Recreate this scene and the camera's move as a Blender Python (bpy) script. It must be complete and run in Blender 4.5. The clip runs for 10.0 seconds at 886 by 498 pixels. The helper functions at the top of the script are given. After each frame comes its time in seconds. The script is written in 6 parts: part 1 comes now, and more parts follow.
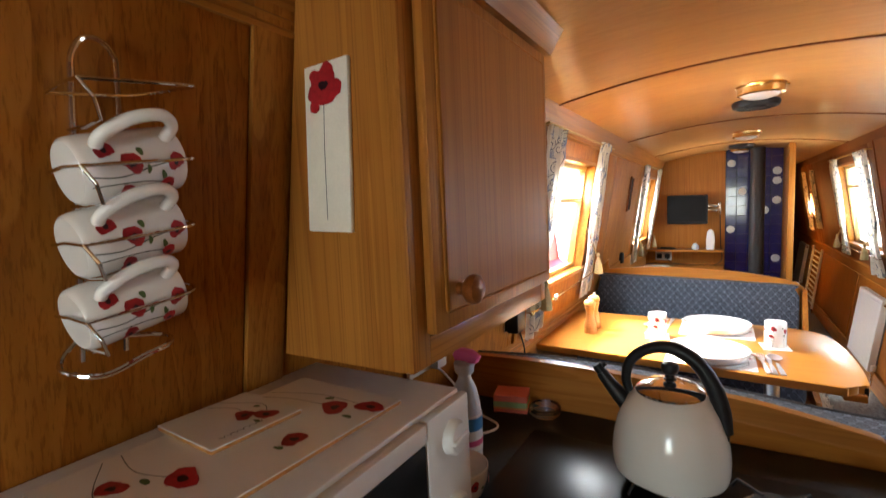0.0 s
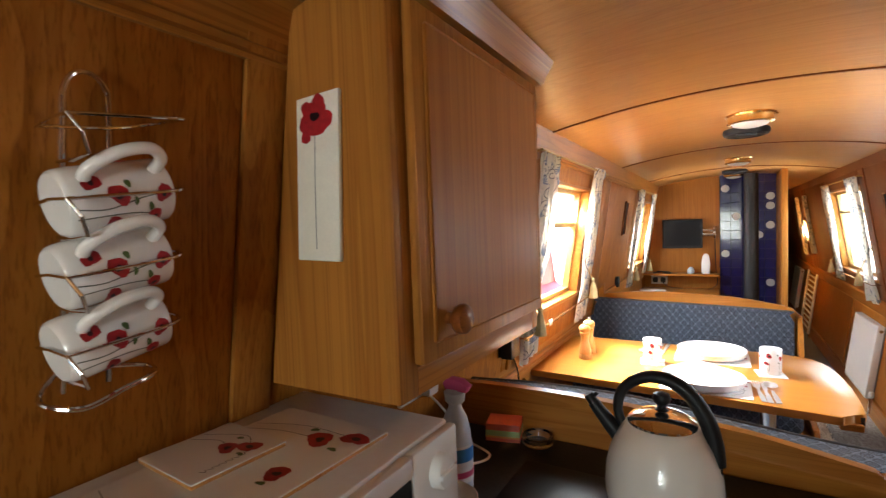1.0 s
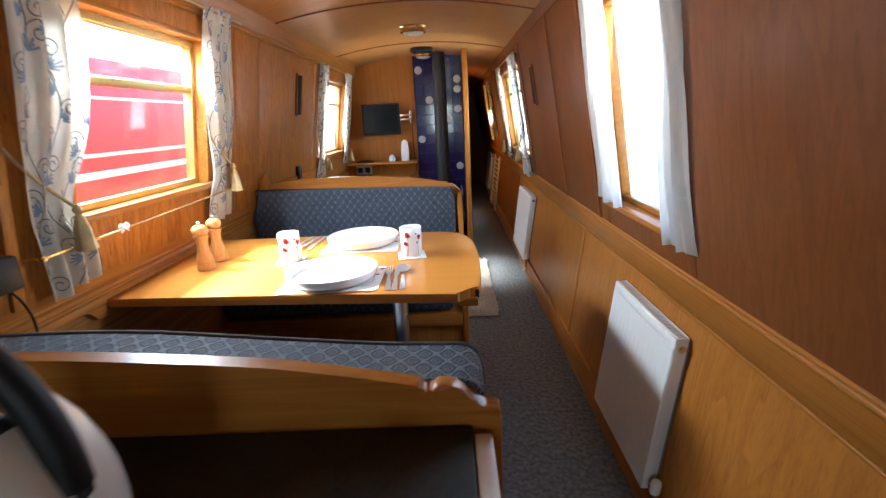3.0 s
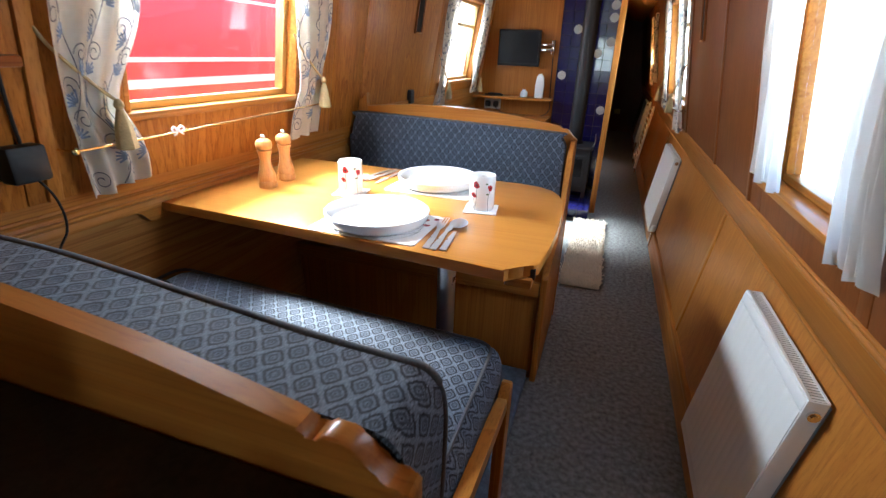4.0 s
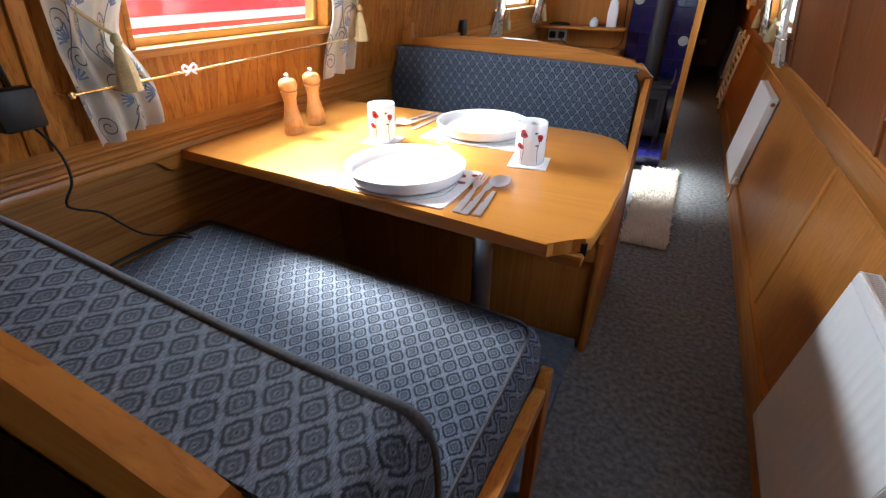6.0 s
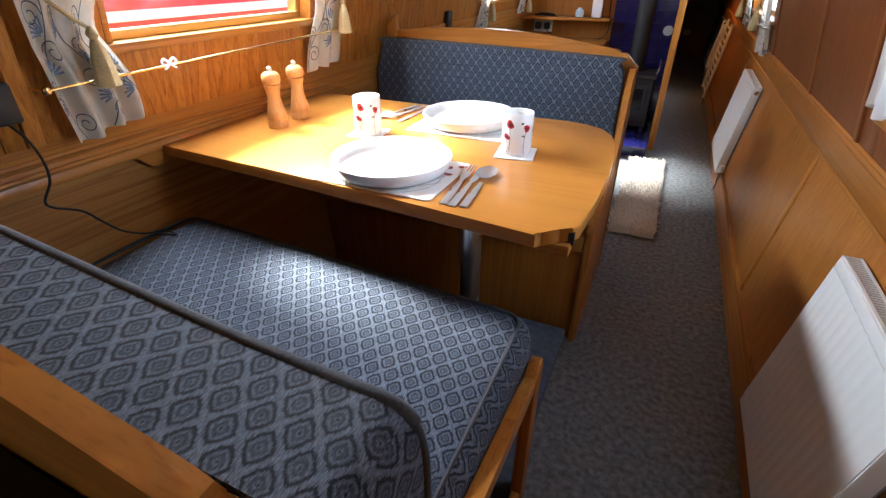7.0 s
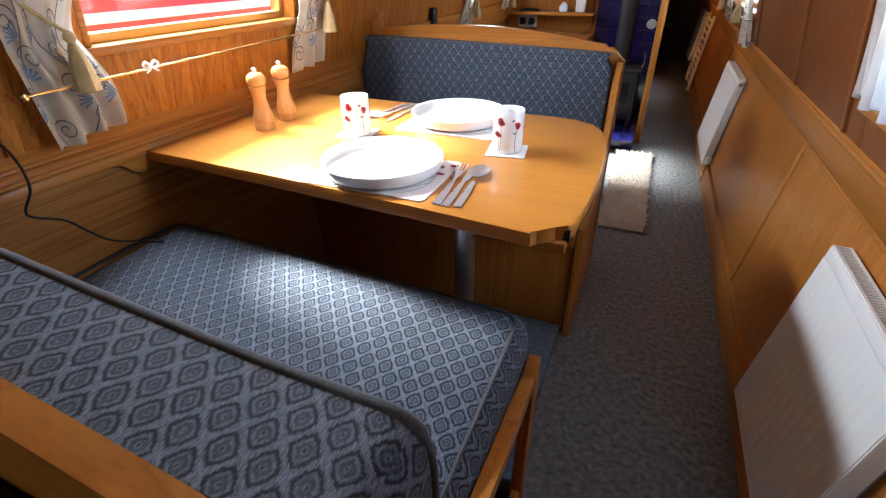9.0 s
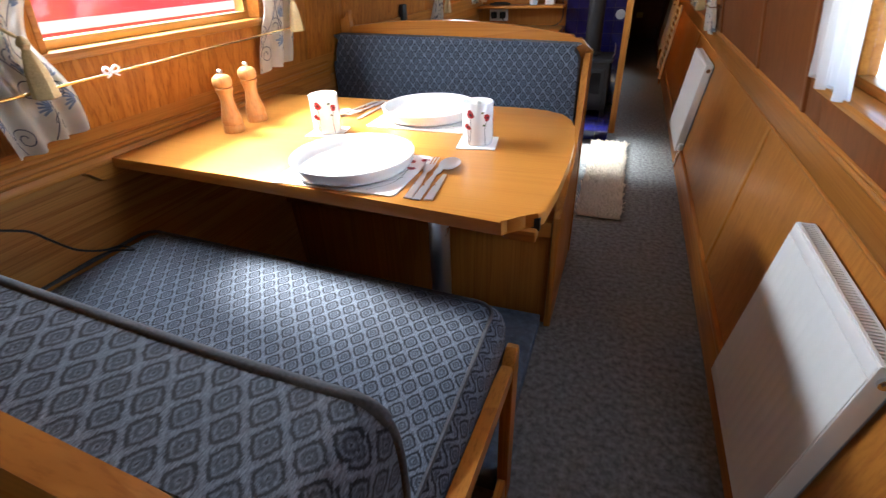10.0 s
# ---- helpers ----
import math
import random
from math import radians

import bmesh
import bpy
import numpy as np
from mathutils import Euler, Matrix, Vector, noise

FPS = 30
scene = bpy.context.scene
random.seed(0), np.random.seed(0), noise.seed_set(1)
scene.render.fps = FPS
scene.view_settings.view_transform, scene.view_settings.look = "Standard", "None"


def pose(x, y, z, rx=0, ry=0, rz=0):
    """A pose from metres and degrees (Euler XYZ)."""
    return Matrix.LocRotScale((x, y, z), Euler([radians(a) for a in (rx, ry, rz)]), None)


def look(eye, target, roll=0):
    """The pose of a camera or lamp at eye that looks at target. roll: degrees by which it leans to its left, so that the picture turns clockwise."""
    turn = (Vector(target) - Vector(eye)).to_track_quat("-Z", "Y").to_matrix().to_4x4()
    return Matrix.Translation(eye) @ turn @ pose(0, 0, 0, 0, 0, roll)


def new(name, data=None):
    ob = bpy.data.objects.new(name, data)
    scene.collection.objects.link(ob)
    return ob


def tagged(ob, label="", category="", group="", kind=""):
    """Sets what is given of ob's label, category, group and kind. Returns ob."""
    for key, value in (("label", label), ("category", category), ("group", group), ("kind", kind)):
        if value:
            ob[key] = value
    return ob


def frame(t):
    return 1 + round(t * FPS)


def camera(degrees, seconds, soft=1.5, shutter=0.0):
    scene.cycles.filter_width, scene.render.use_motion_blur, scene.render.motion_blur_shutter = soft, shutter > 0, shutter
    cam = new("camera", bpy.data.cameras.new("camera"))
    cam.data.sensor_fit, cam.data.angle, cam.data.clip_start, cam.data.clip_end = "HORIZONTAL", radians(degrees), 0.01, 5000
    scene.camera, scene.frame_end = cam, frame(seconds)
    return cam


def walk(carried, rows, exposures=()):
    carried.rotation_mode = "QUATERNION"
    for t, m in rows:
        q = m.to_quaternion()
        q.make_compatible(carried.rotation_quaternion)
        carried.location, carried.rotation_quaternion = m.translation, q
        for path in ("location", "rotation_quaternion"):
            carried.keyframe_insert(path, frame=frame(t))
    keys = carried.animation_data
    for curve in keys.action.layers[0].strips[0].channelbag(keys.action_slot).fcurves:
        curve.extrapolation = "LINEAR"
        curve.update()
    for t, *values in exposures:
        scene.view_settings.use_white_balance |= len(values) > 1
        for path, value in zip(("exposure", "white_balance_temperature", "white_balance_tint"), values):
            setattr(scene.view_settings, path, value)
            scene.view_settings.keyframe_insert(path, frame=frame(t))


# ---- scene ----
cam = camera(86.4, 10.0, soft=1.3, shutter=0.5)
# seconds, place in metres, turn in degrees
ROWS = [
    (0.0, 0.012, 0.073, 1.391, 84.81, 2.25, 30.75),
    (0.5, 0.013, 0.073, 1.403, 87.63, 1.79, 31.16),
    (1.0, 0.024, 0.079, 1.403, 87.39, 1.88, 30.47),
    (1.5, 0.117, 0.127, 1.372, 83.24, 3.83, 19.52),
    (1.7, 0.166, 0.168, 1.349, 80.90, 4.55, 12.20),
    (2.0, 0.232, 0.270, 1.319, 78.46, 4.57, 4.91),
    (2.2, 0.262, 0.373, 1.294, 77.24, 4.06, 0.07),
    (3.3, 0.395, 0.813, 1.231, 72.97, 1.53, 2.55),
    (3.5, 0.440, 0.878, 1.222, 71.43, -0.43, 8.27),
    (4.0, 0.506, 1.008, 1.207, 67.33, -1.81, 19.01),
    (4.5, 0.482, 1.094, 1.198, 64.62, -1.36, 19.20),
    (5.0, 0.464, 1.156, 1.194, 60.97, -0.92, 23.23),
    (5.5, 0.486, 1.184, 1.189, 60.35, -0.30, 26.31),
    (7.0, 0.498, 1.193, 1.179, 59.40, 0.06, 24.45),
    (7.5, 0.492, 1.196, 1.180, 59.09, 0.51, 23.69),
    (8.0, 0.485, 1.197, 1.180, 59.08, 0.62, 23.21),
    (8.5, 0.482, 1.200, 1.181, 59.00, 0.69, 22.83),
    (9.0, 0.483, 1.200, 1.180, 59.04, 0.70, 22.53),
    (9.5, 0.488, 1.200, 1.179, 58.94, 1.02, 22.28),
    (10.0, 0.507, 1.201, 1.173, 58.71, 2.07, 19.58),
]
walk(cam, [(t, pose(x, y, z, a, b, c)) for t, x, y, z, a, b, c in ROWS],
     [(0.0, 3.4, 6800, 8), (1.0, 3.4, 6800, 8), (1.6, 3.15, 6500, 6), (2.2, 3.0, 6200, 4), (3.5, 3.0, 5800, 4), (4.2, 2.97, 5800, 4), (5.0, 2.82, 5850, 4), (5.7, 2.84, 5900, 6), (7.0, 2.92, 6000, 8), (10.0, 2.95, 6050, 8)])

# ---- light ----
scene.view_settings.exposure = 3.0
SUN_EL, SUN_AZ = 50.0, -78.0   # degrees above the horizon, and from +y towards +x
world = bpy.data.worlds.new("sky")
scene.world = world
world.use_nodes = True
wn, wl = world.node_tree.nodes, world.node_tree.links
sky = wn.new("ShaderNodeTexSky")
sky.sky_type = "NISHITA"
sky.sun_disc = False
sky.sun_elevation, sky.sun_rotation = radians(SUN_EL), radians(SUN_AZ)
sky.dust_density, sky.air_density = 1.0, 1.0
wl.new(sky.outputs[0], wn["Background"].inputs[0])
wn["Background"].inputs[1].default_value = 0.15

sun = new("sun", bpy.data.lights.new("sun", "SUN"))
sun.data.energy, sun.data.angle, sun.data.color = 5.0, radians(15), (1.0, 0.97, 0.92)
sd = Vector((math.sin(radians(SUN_AZ)) * math.cos(radians(SUN_EL)), math.cos(radians(SUN_AZ)) * math.cos(radians(SUN_EL)), math.sin(radians(SUN_EL))))
sun.matrix_world = look(sd * 20, (0, 0, 0))


def window_light(name, side, y, z, w, h, watts, down=0.0, ahead=0.0, colour=(0.86, 0.93, 1.0)):
    """The sky's light in a window's opening; side -1 is the sunny side."""
    lamp = new(name, bpy.data.lights.new(name, "AREA"))
    lamp.data.shape, lamp.data.size, lamp.data.size_y, lamp.data.energy, lamp.data.color = "RECTANGLE", w, h, watts, colour
    x = inner(side, z) + side * 0.075
    lamp.matrix_world = Matrix.Translation((x, y, z)) @ Matrix(((0, 0, side, 0), (side, 0, 0, 0), (0, 1, 0, 0), (0, 0, 0, 1))) @ pose(0, 0, 0, 0, -side * ahead, 0) @ pose(0, 0, 0, -down, 0, 0)
    return lamp


MID = 0.13    # centre line of the boat
RAIL_Z = 0.80


def inner(side, z):
    """x of the cabin's inner face: the hull widens up to the gunwale, the cabin side leans in above it."""
    if z < RAIL_Z:
        off = (0.787 + 0.13 * z) if side > 0 else (0.790 + 0.068 * z)
    else:
        off = 0.945 - 0.15 * z
    return MID + side * off


def ceiling_z(x):
    return 1.826 - 0.165 * (x - MID) ** 2


window_light("window_light_a", -1, 2.28, 1.475, 0.62, 0.115, 4.1, 54, 8)
window_light("window_light_b", 1, 2.19, 1.42, 0.54, 0.34, 0.9, 0, -6)
window_light("window_light_c", -1, 4.72, 1.29, 0.78, 0.52, 1.2)
window_light("window_light_d", 1, 4.78, 1.28, 0.98, 0.58, 1.7)
rear = new("rear_fill_light", bpy.data.lights.new("rear_fill_light", "AREA"))   # added fill for the galley from behind the eye, where no source is seen
rear.data.shape, rear.data.size, rear.data.size_y, rear.data.energy, rear.data.color = "RECTANGLE", 0.50, 0.62, 1.15, (0.84, 0.97, 1.0)
rear.matrix_world = Matrix.Translation((0.13, -1.615, 1.24)) @ pose(0, 0, 0, 84, 0, 0)
window_light("window_light_g", 1, 6.86, 1.24, 0.20, 0.20, 5.0, 35, -15)

# ---- materials ----
def node(m, kind, **v):
    n = m.node_tree.nodes.new(kind)
    for k, x in v.items():
        n.inputs[k.replace("_", " ")].default_value = x
    return n


def link(m, a, b):
    m.node_tree.links.new(a, b)


def ramp(m, src, stops):
    r = node(m, "ShaderNodeValToRGB")
    els = r.color_ramp.elements
    while len(els) < len(stops):
        els.new(0.5)
    for e, (p, c) in zip(els, stops):
        e.position, e.color = p, (*c, 1)
    link(m, src, r.inputs[0])
    return r.outputs[0]


def base(name, colour=(0.5, 0.5, 0.5), rough=0.5, metal=0.0, coat=0.0, spec=0.5):
    m = bpy.data.materials.new(name)
    m.use_nodes = True
    b = m.node_tree.nodes["Principled BSDF"]
    b.inputs["Base Color"].default_value = (*colour, 1)
    b.inputs["Roughness"].default_value = rough
    b.inputs["Metallic"].default_value = metal
    b.inputs["Coat Weight"].default_value = coat
    b.inputs["Specular IOR Level"].default_value = spec
    return m, b


def coords(m, scale, which="Object", turn=(0, 0, 0)):
    tc, mp = node(m, "ShaderNodeTexCoord"), node(m, "ShaderNodeMapping")
    mp.inputs["Scale"].default_value = scale
    mp.inputs["Rotation"].default_value = turn
    link(m, tc.outputs[which], mp.inputs[0])
    return mp.outputs[0]


def noise_tex(m, vec, scale, detail=4, rough=0.55, dist=0.0):
    n = node(m, "ShaderNodeTexNoise", Scale=scale, Detail=detail, Roughness=rough, Distortion=dist)
    link(m, vec, n.inputs["Vector"])
    return n.outputs["Fac"]


def bump(m, b, src, strength=0.2, dist=0.002):
    n = node(m, "ShaderNodeBump", Strength=strength, Distance=dist)
    link(m, src, n.inputs["Height"])
    link(m, n.outputs[0], b.inputs["Normal"])


def mixc(m, fac, a, b, mode="MIX"):
    n = m.node_tree.nodes.new("ShaderNodeMix")
    n.data_type, n.blend_type = "RGBA", mode
    for s, x in ((0, fac), (6, a), (7, b)):
        if hasattr(x, "is_output"):
            link(m, x, n.inputs[s])
        else:
            n.inputs[s].default_value = x if s == 0 else (*x, 1)
    return n.outputs[2]


def speckled(name, colour, vary=0.25, scale=60, rough=0.5, metal=0.0, relief=0.1, dist=0.001, coat=0.0, spec=0.5):
    """A plain surface with mottling at two scales and fine relief."""
    m, b = base(name, colour, rough, metal, coat, spec)
    v = coords(m, (1, 1, 1))
    n1, n2 = noise_tex(m, v, scale * 0.08, 3), noise_tex(m, v, scale, 5)
    lo, hi = tuple(c * (1 - vary) for c in colour), tuple(min(1, c * (1 + vary)) for c in colour)
    c1 = ramp(m, n1, [(0.3, lo), (0.7, hi)])
    c2 = ramp(m, n2, [(0.3, lo), (0.7, hi)])
    link(m, mixc(m, 0.5, c1, c2), b.inputs["Base Color"])
    r = node(m, "ShaderNodeMapRange")
    r.inputs["To Min"].default_value, r.inputs["To Max"].default_value = rough * 0.8, min(1, rough * 1.25)
    link(m, n1, r.inputs[0])
    link(m, r.outputs[0], b.inputs["Roughness"])
    bump(m, b, n2, relief, dist)
    return m


def wood(name, light, dark, grain="z", rough=0.32, coat=0.25, contrast=1.0):
    """Varnished timber: long figure, fine pores, and a tone of its own for each piece."""
    m, b = base(name, light, rough, 0, coat * 0.6, 0.16)
    b.inputs["Coat Roughness"].default_value = 0.18
    ax = "xyz".index(grain)
    def stretch(across, along):
        s = [across] * 3
        s[ax] = along
        return tuple(s)
    figure = noise_tex(m, coords(m, stretch(11, 0.38)), 1.0, 2, 0.45, 0.7)
    rings = node(m, "ShaderNodeMath")
    rings.operation = "MULTIPLY"
    rings.inputs[1].default_value = 7.0
    link(m, figure, rings.inputs[0])
    fr = node(m, "ShaderNodeMath")
    fr.operation = "FRACT"
    link(m, rings.outputs[0], fr.inputs[0])
    pores = noise_tex(m, coords(m, stretch(230, 1.6)), 1.0, 3, 0.6)
    streak = noise_tex(m, coords(m, stretch(52, 0.55)), 1.0, 4, 0.55)
    cloud = noise_tex(m, coords(m, (2.2, 2.2, 2.2)), 1.0, 2)
    mid = tuple((a + c) / 2 for a, c in zip(light, dark))
    c = ramp(m, fr.outputs[0], [(0.0, light), (0.65, mid), (0.95, dark), (1.0, light)])
    c = mixc(m, 0.5, ramp(m, streak, [(0.2, dark), (0.5, mid), (0.8, light)]), c)
    pr = ramp(m, pores, [(0.36, (0.55, 0.5, 0.45)), (0.5, (1, 1, 1))])
    c = mixc(m, 0.55 * contrast, c, pr, "MULTIPLY")
    c = mixc(m, 0.35, c, ramp(m, cloud, [(0.3, (0.62, 0.58, 0.55)), (0.7, (1.0, 1.0, 1.0))]), "MULTIPLY")
    oi = node(m, "ShaderNodeObjectInfo")
    c = mixc(m, 0.30, c, ramp(m, oi.outputs["Random"], [(0, (0.7, 0.66, 0.62)), (1, (1.0, 1.0, 1.0))]), "MULTIPLY")
    link(m, c, b.inputs["Base Color"])
    r = node(m, "ShaderNodeMapRange")
    r.inputs["To Min"].default_value, r.inputs["To Max"].default_value = rough * 0.75, rough * 1.4
    link(m, cloud, r.inputs[0])
    link(m, r.outputs[0], b.inputs["Roughness"])
    bump(m, b, pores, 0.08, 0.0006)
    return m


PINE_L, PINE_D = (0.53, 0.222, 0.042), (0.32, 0.110, 0.016)
M = {}
M["pine_z"] = wood("varnished_pine_upright", PINE_L, PINE_D, "z", 0.42, 0.1)
M["pine_y"] = wood("varnished_pine_lengthways", PINE_L, PINE_D, "y")
M["pine_x"] = wood("varnished_pine_crossways", PINE_L, PINE_D, "x")
M["panel_z"] = wood("veneer_upright", (0.48, 0.190, 0.032), (0.34, 0.118, 0.017), "z", 0.42, 0.12, 0.7)
M["grain_z"] = wood("knotty_pine_upright", (0.53, 0.205, 0.029), (0.28, 0.084, 0.008), "z", 0.5, 0.08, 1.2)
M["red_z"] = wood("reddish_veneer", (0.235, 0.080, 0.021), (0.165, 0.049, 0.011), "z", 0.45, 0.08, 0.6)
M["oak_y"] = wood("oak_lining_lengthways", (0.44, 0.205, 0.052), (0.24, 0.09, 0.017), "y", 0.4, 0.1)
M["ceil"] = wood("ceiling_veneer", (0.57, 0.288, 0.090), (0.48, 0.212, 0.056), "x", 0.34, 0.25, 0.5)
M["table"] = wood("table_top_wood", (0.58, 0.245, 0.044), (0.51, 0.200, 0.032), "x", 0.30, 0.75, 0.3)
M["rail_y"] = wood("dull_pine_rail_lengthways", (0.44, 0.172, 0.029), (0.33, 0.116, 0.017), "y", 0.42, 0.12, 0.5)
# bench backs: the pine's colour is darkened to stand in for shade
M["crest_x"] = wood("shaded_pine_crossways", (0.47, 0.185, 0.030), (0.32, 0.108, 0.015), "x", 0.34, 0.3, 0.6)
M["trim"] = wood("dark_trim_wood", (0.28, 0.085, 0.018), (0.15, 0.04, 0.008), "y", 0.35, 0.2)
M["mill"] = wood("pale_beech", (0.68, 0.36, 0.13), (0.5, 0.22, 0.065), "z", 0.3, 0.3, 0.6)
M["carpet"] = speckled("grey_carpet", (0.195, 0.208, 0.214), 0.85, 650, 0.95, 0, 1.0, 0.004, spec=0.1)
M["bluecarpet"] = speckled("blue_grey_carpet", (0.11, 0.15, 0.20), 0.5, 500, 0.95, 0, 0.8, 0.003, spec=0.1)
M["rug"] = speckled("cream_rug_pile", (0.80, 0.76, 0.68), 0.15, 90, 0.95, 0, 0.5, 0.01, spec=0.1)
M["white"] = speckled("white_enamel", (0.74, 0.73, 0.70), 0.04, 30, 0.35, 0, 0.03)
M["china"] = speckled("white_china", (0.84, 0.83, 0.80), 0.03, 20, 0.16, 0, 0.02, coat=0.4)
M["mwsteel"] = speckled("pale_grey_steel", (0.70, 0.69, 0.68), 0.06, 60, 0.42, 0, 0.05)
M["blackglass"] = speckled("black_glass", (0.006, 0.006, 0.007), 0.3, 20, 0.3, 0, 0.02, spec=0.12)
M["worktop"] = speckled("black_worktop", (0.012, 0.0115, 0.0115), 0.9, 130, 0.55, 0, 0.15, 0.0006, spec=0.25)
M["black"] = speckled("black_plastic", (0.012, 0.012, 0.013), 0.3, 90, 0.45, 0, 0.1, spec=0.3)
M["iron"] = speckled("cast_iron", (0.022, 0.022, 0.023), 0.4, 120, 0.55, 0.3, 0.2)
M["steel"] = speckled("stainless_steel", (0.62, 0.61, 0.60), 0.08, 50, 0.28, 1.0, 0.04)
M["cutlery"] = speckled("brushed_cutlery_steel", (0.68, 0.68, 0.70), 0.06, 50, 0.28, 0.75, 0.04)
M["chrome"] = speckled("chrome", (0.75, 0.75, 0.76), 0.04, 40, 0.08, 1.0, 0.02)
M["brass"] = speckled("polished_brass", (0.78, 0.57, 0.25), 0.1, 50, 0.18, 1.0, 0.04)
M["gold"] = speckled("gold_anodised_frame", (0.50, 0.35, 0.13), 0.1, 50, 0.4, 0.7, 0.04)
M["cream"] = speckled("cream_enamel", (0.80, 0.76, 0.68), 0.03, 30, 0.22, 0, 0.02, coat=0.5)
M["redpetal"] = speckled("poppy_red", (0.36, 0.012, 0.018), 0.45, 160, 0.4, 0, 0.05)
M["darkpetal"] = speckled("poppy_heart", (0.02, 0.006, 0.01), 0.3, 160, 0.4, 0, 0.05)
M["green"] = speckled("leaf_green", (0.08, 0.13, 0.035), 0.3, 160, 0.45, 0, 0.05)
M["stem"] = speckled("grey_stem_ink", (0.10, 0.11, 0.09), 0.3, 160, 0.5, 0, 0.05)
M["canvas"] = speckled("cream_canvas", (0.80, 0.77, 0.66), 0.06, 300, 0.8, 0, 0.3, 0.0006)
M["pink"] = speckled("pink_plastic", (0.70, 0.10, 0.25), 0.1, 60, 0.4)
M["bluelabel"] = speckled("blue_label", (0.05, 0.25, 0.55), 0.1, 60, 0.35)
M["palebottle"] = speckled("frosted_bottle", (0.62, 0.70, 0.76), 0.1, 60, 0.3)
M["coral"] = speckled("coral_paper", (0.85, 0.22, 0.17), 0.08, 80, 0.8)
M["mint"] = speckled("green_paper", (0.45, 0.62, 0.30), 0.08, 80, 0.8)
M["orange"] = speckled("orange_paper", (0.85, 0.42, 0.18), 0.08, 80, 0.8)
M["grout"] = speckled("dark_grout", (0.05, 0.05, 0.075), 0.3, 90, 0.8)
M["tile"] = speckled("cobalt_glazed_tile", (0.011, 0.011, 0.085), 0.45, 25, 0.12, 0, 0.05, coat=0.4)
M["motif"] = speckled("pale_tile_motif", (0.50, 0.52, 0.50), 0.35, 200, 0.3)
M["grey"] = speckled("grey_paint", (0.22, 0.23, 0.25), 0.1, 40, 0.4)
M["redboat"] = speckled("red_hull_paint", (0.62, 0.035, 0.05), 0.08, 6, 0.4)
M["blueboat"] = speckled("blue_hull_paint", (0.05, 0.13, 0.36), 0.1, 6, 0.4)
M["whitepaint"] = speckled("white_line_paint", (0.82, 0.80, 0.78), 0.05, 10, 0.45)
M["ground"] = speckled("pale_towpath", (0.42, 0.40, 0.36), 0.25, 12, 0.9, 0, 0.4, 0.01)
M["rope"] = speckled("gold_cord", (0.40, 0.30, 0.14), 0.35, 260, 0.7, 0, 0.6, 0.002)
M["piping"] = speckled("grey_piping_cord", (0.055, 0.057, 0.064), 0.6, 300, 0.85, 0, 0.5, 0.001)
M["picdark"] = speckled("dark_painted_picture", (0.020, 0.014, 0.010), 0.8, 25, 0.8, spec=0.12)
M["paper"] = speckled("white_paper", (0.84, 0.84, 0.82), 0.03, 60, 0.7)
M["yellow"] = speckled("yellow_plastic", (0.62, 0.42, 0.06), 0.1, 60, 0.4)

m, b = base("clear_glass", (1, 1, 1), 0.02)
b.inputs["Transmission Weight"].default_value, b.inputs["IOR"].default_value = 1.0, 1.45
M["glass"] = m
# thin window glass: clear, with a faint gloss
m = bpy.data.materials.new("window_glass")
m.use_nodes = True
tr, gl, mx = node(m, "ShaderNodeBsdfTransparent"), node(m, "ShaderNodeBsdfGlossy", Roughness=0.02), node(m, "ShaderNodeMixShader")
mx.inputs[0].default_value = 0.05
link(m, tr.outputs[0], mx.inputs[1])
link(m, gl.outputs[0], mx.inputs[2])
link(m, mx.outputs[0], m.node_tree.nodes["Material Output"].inputs["Surface"])
M["pane"] = m
m, b = base("lamp_glass", (0.95, 0.92, 0.86), 0.35)
b.inputs["Transmission Weight"].default_value = 0.5
M["lampglass"] = m


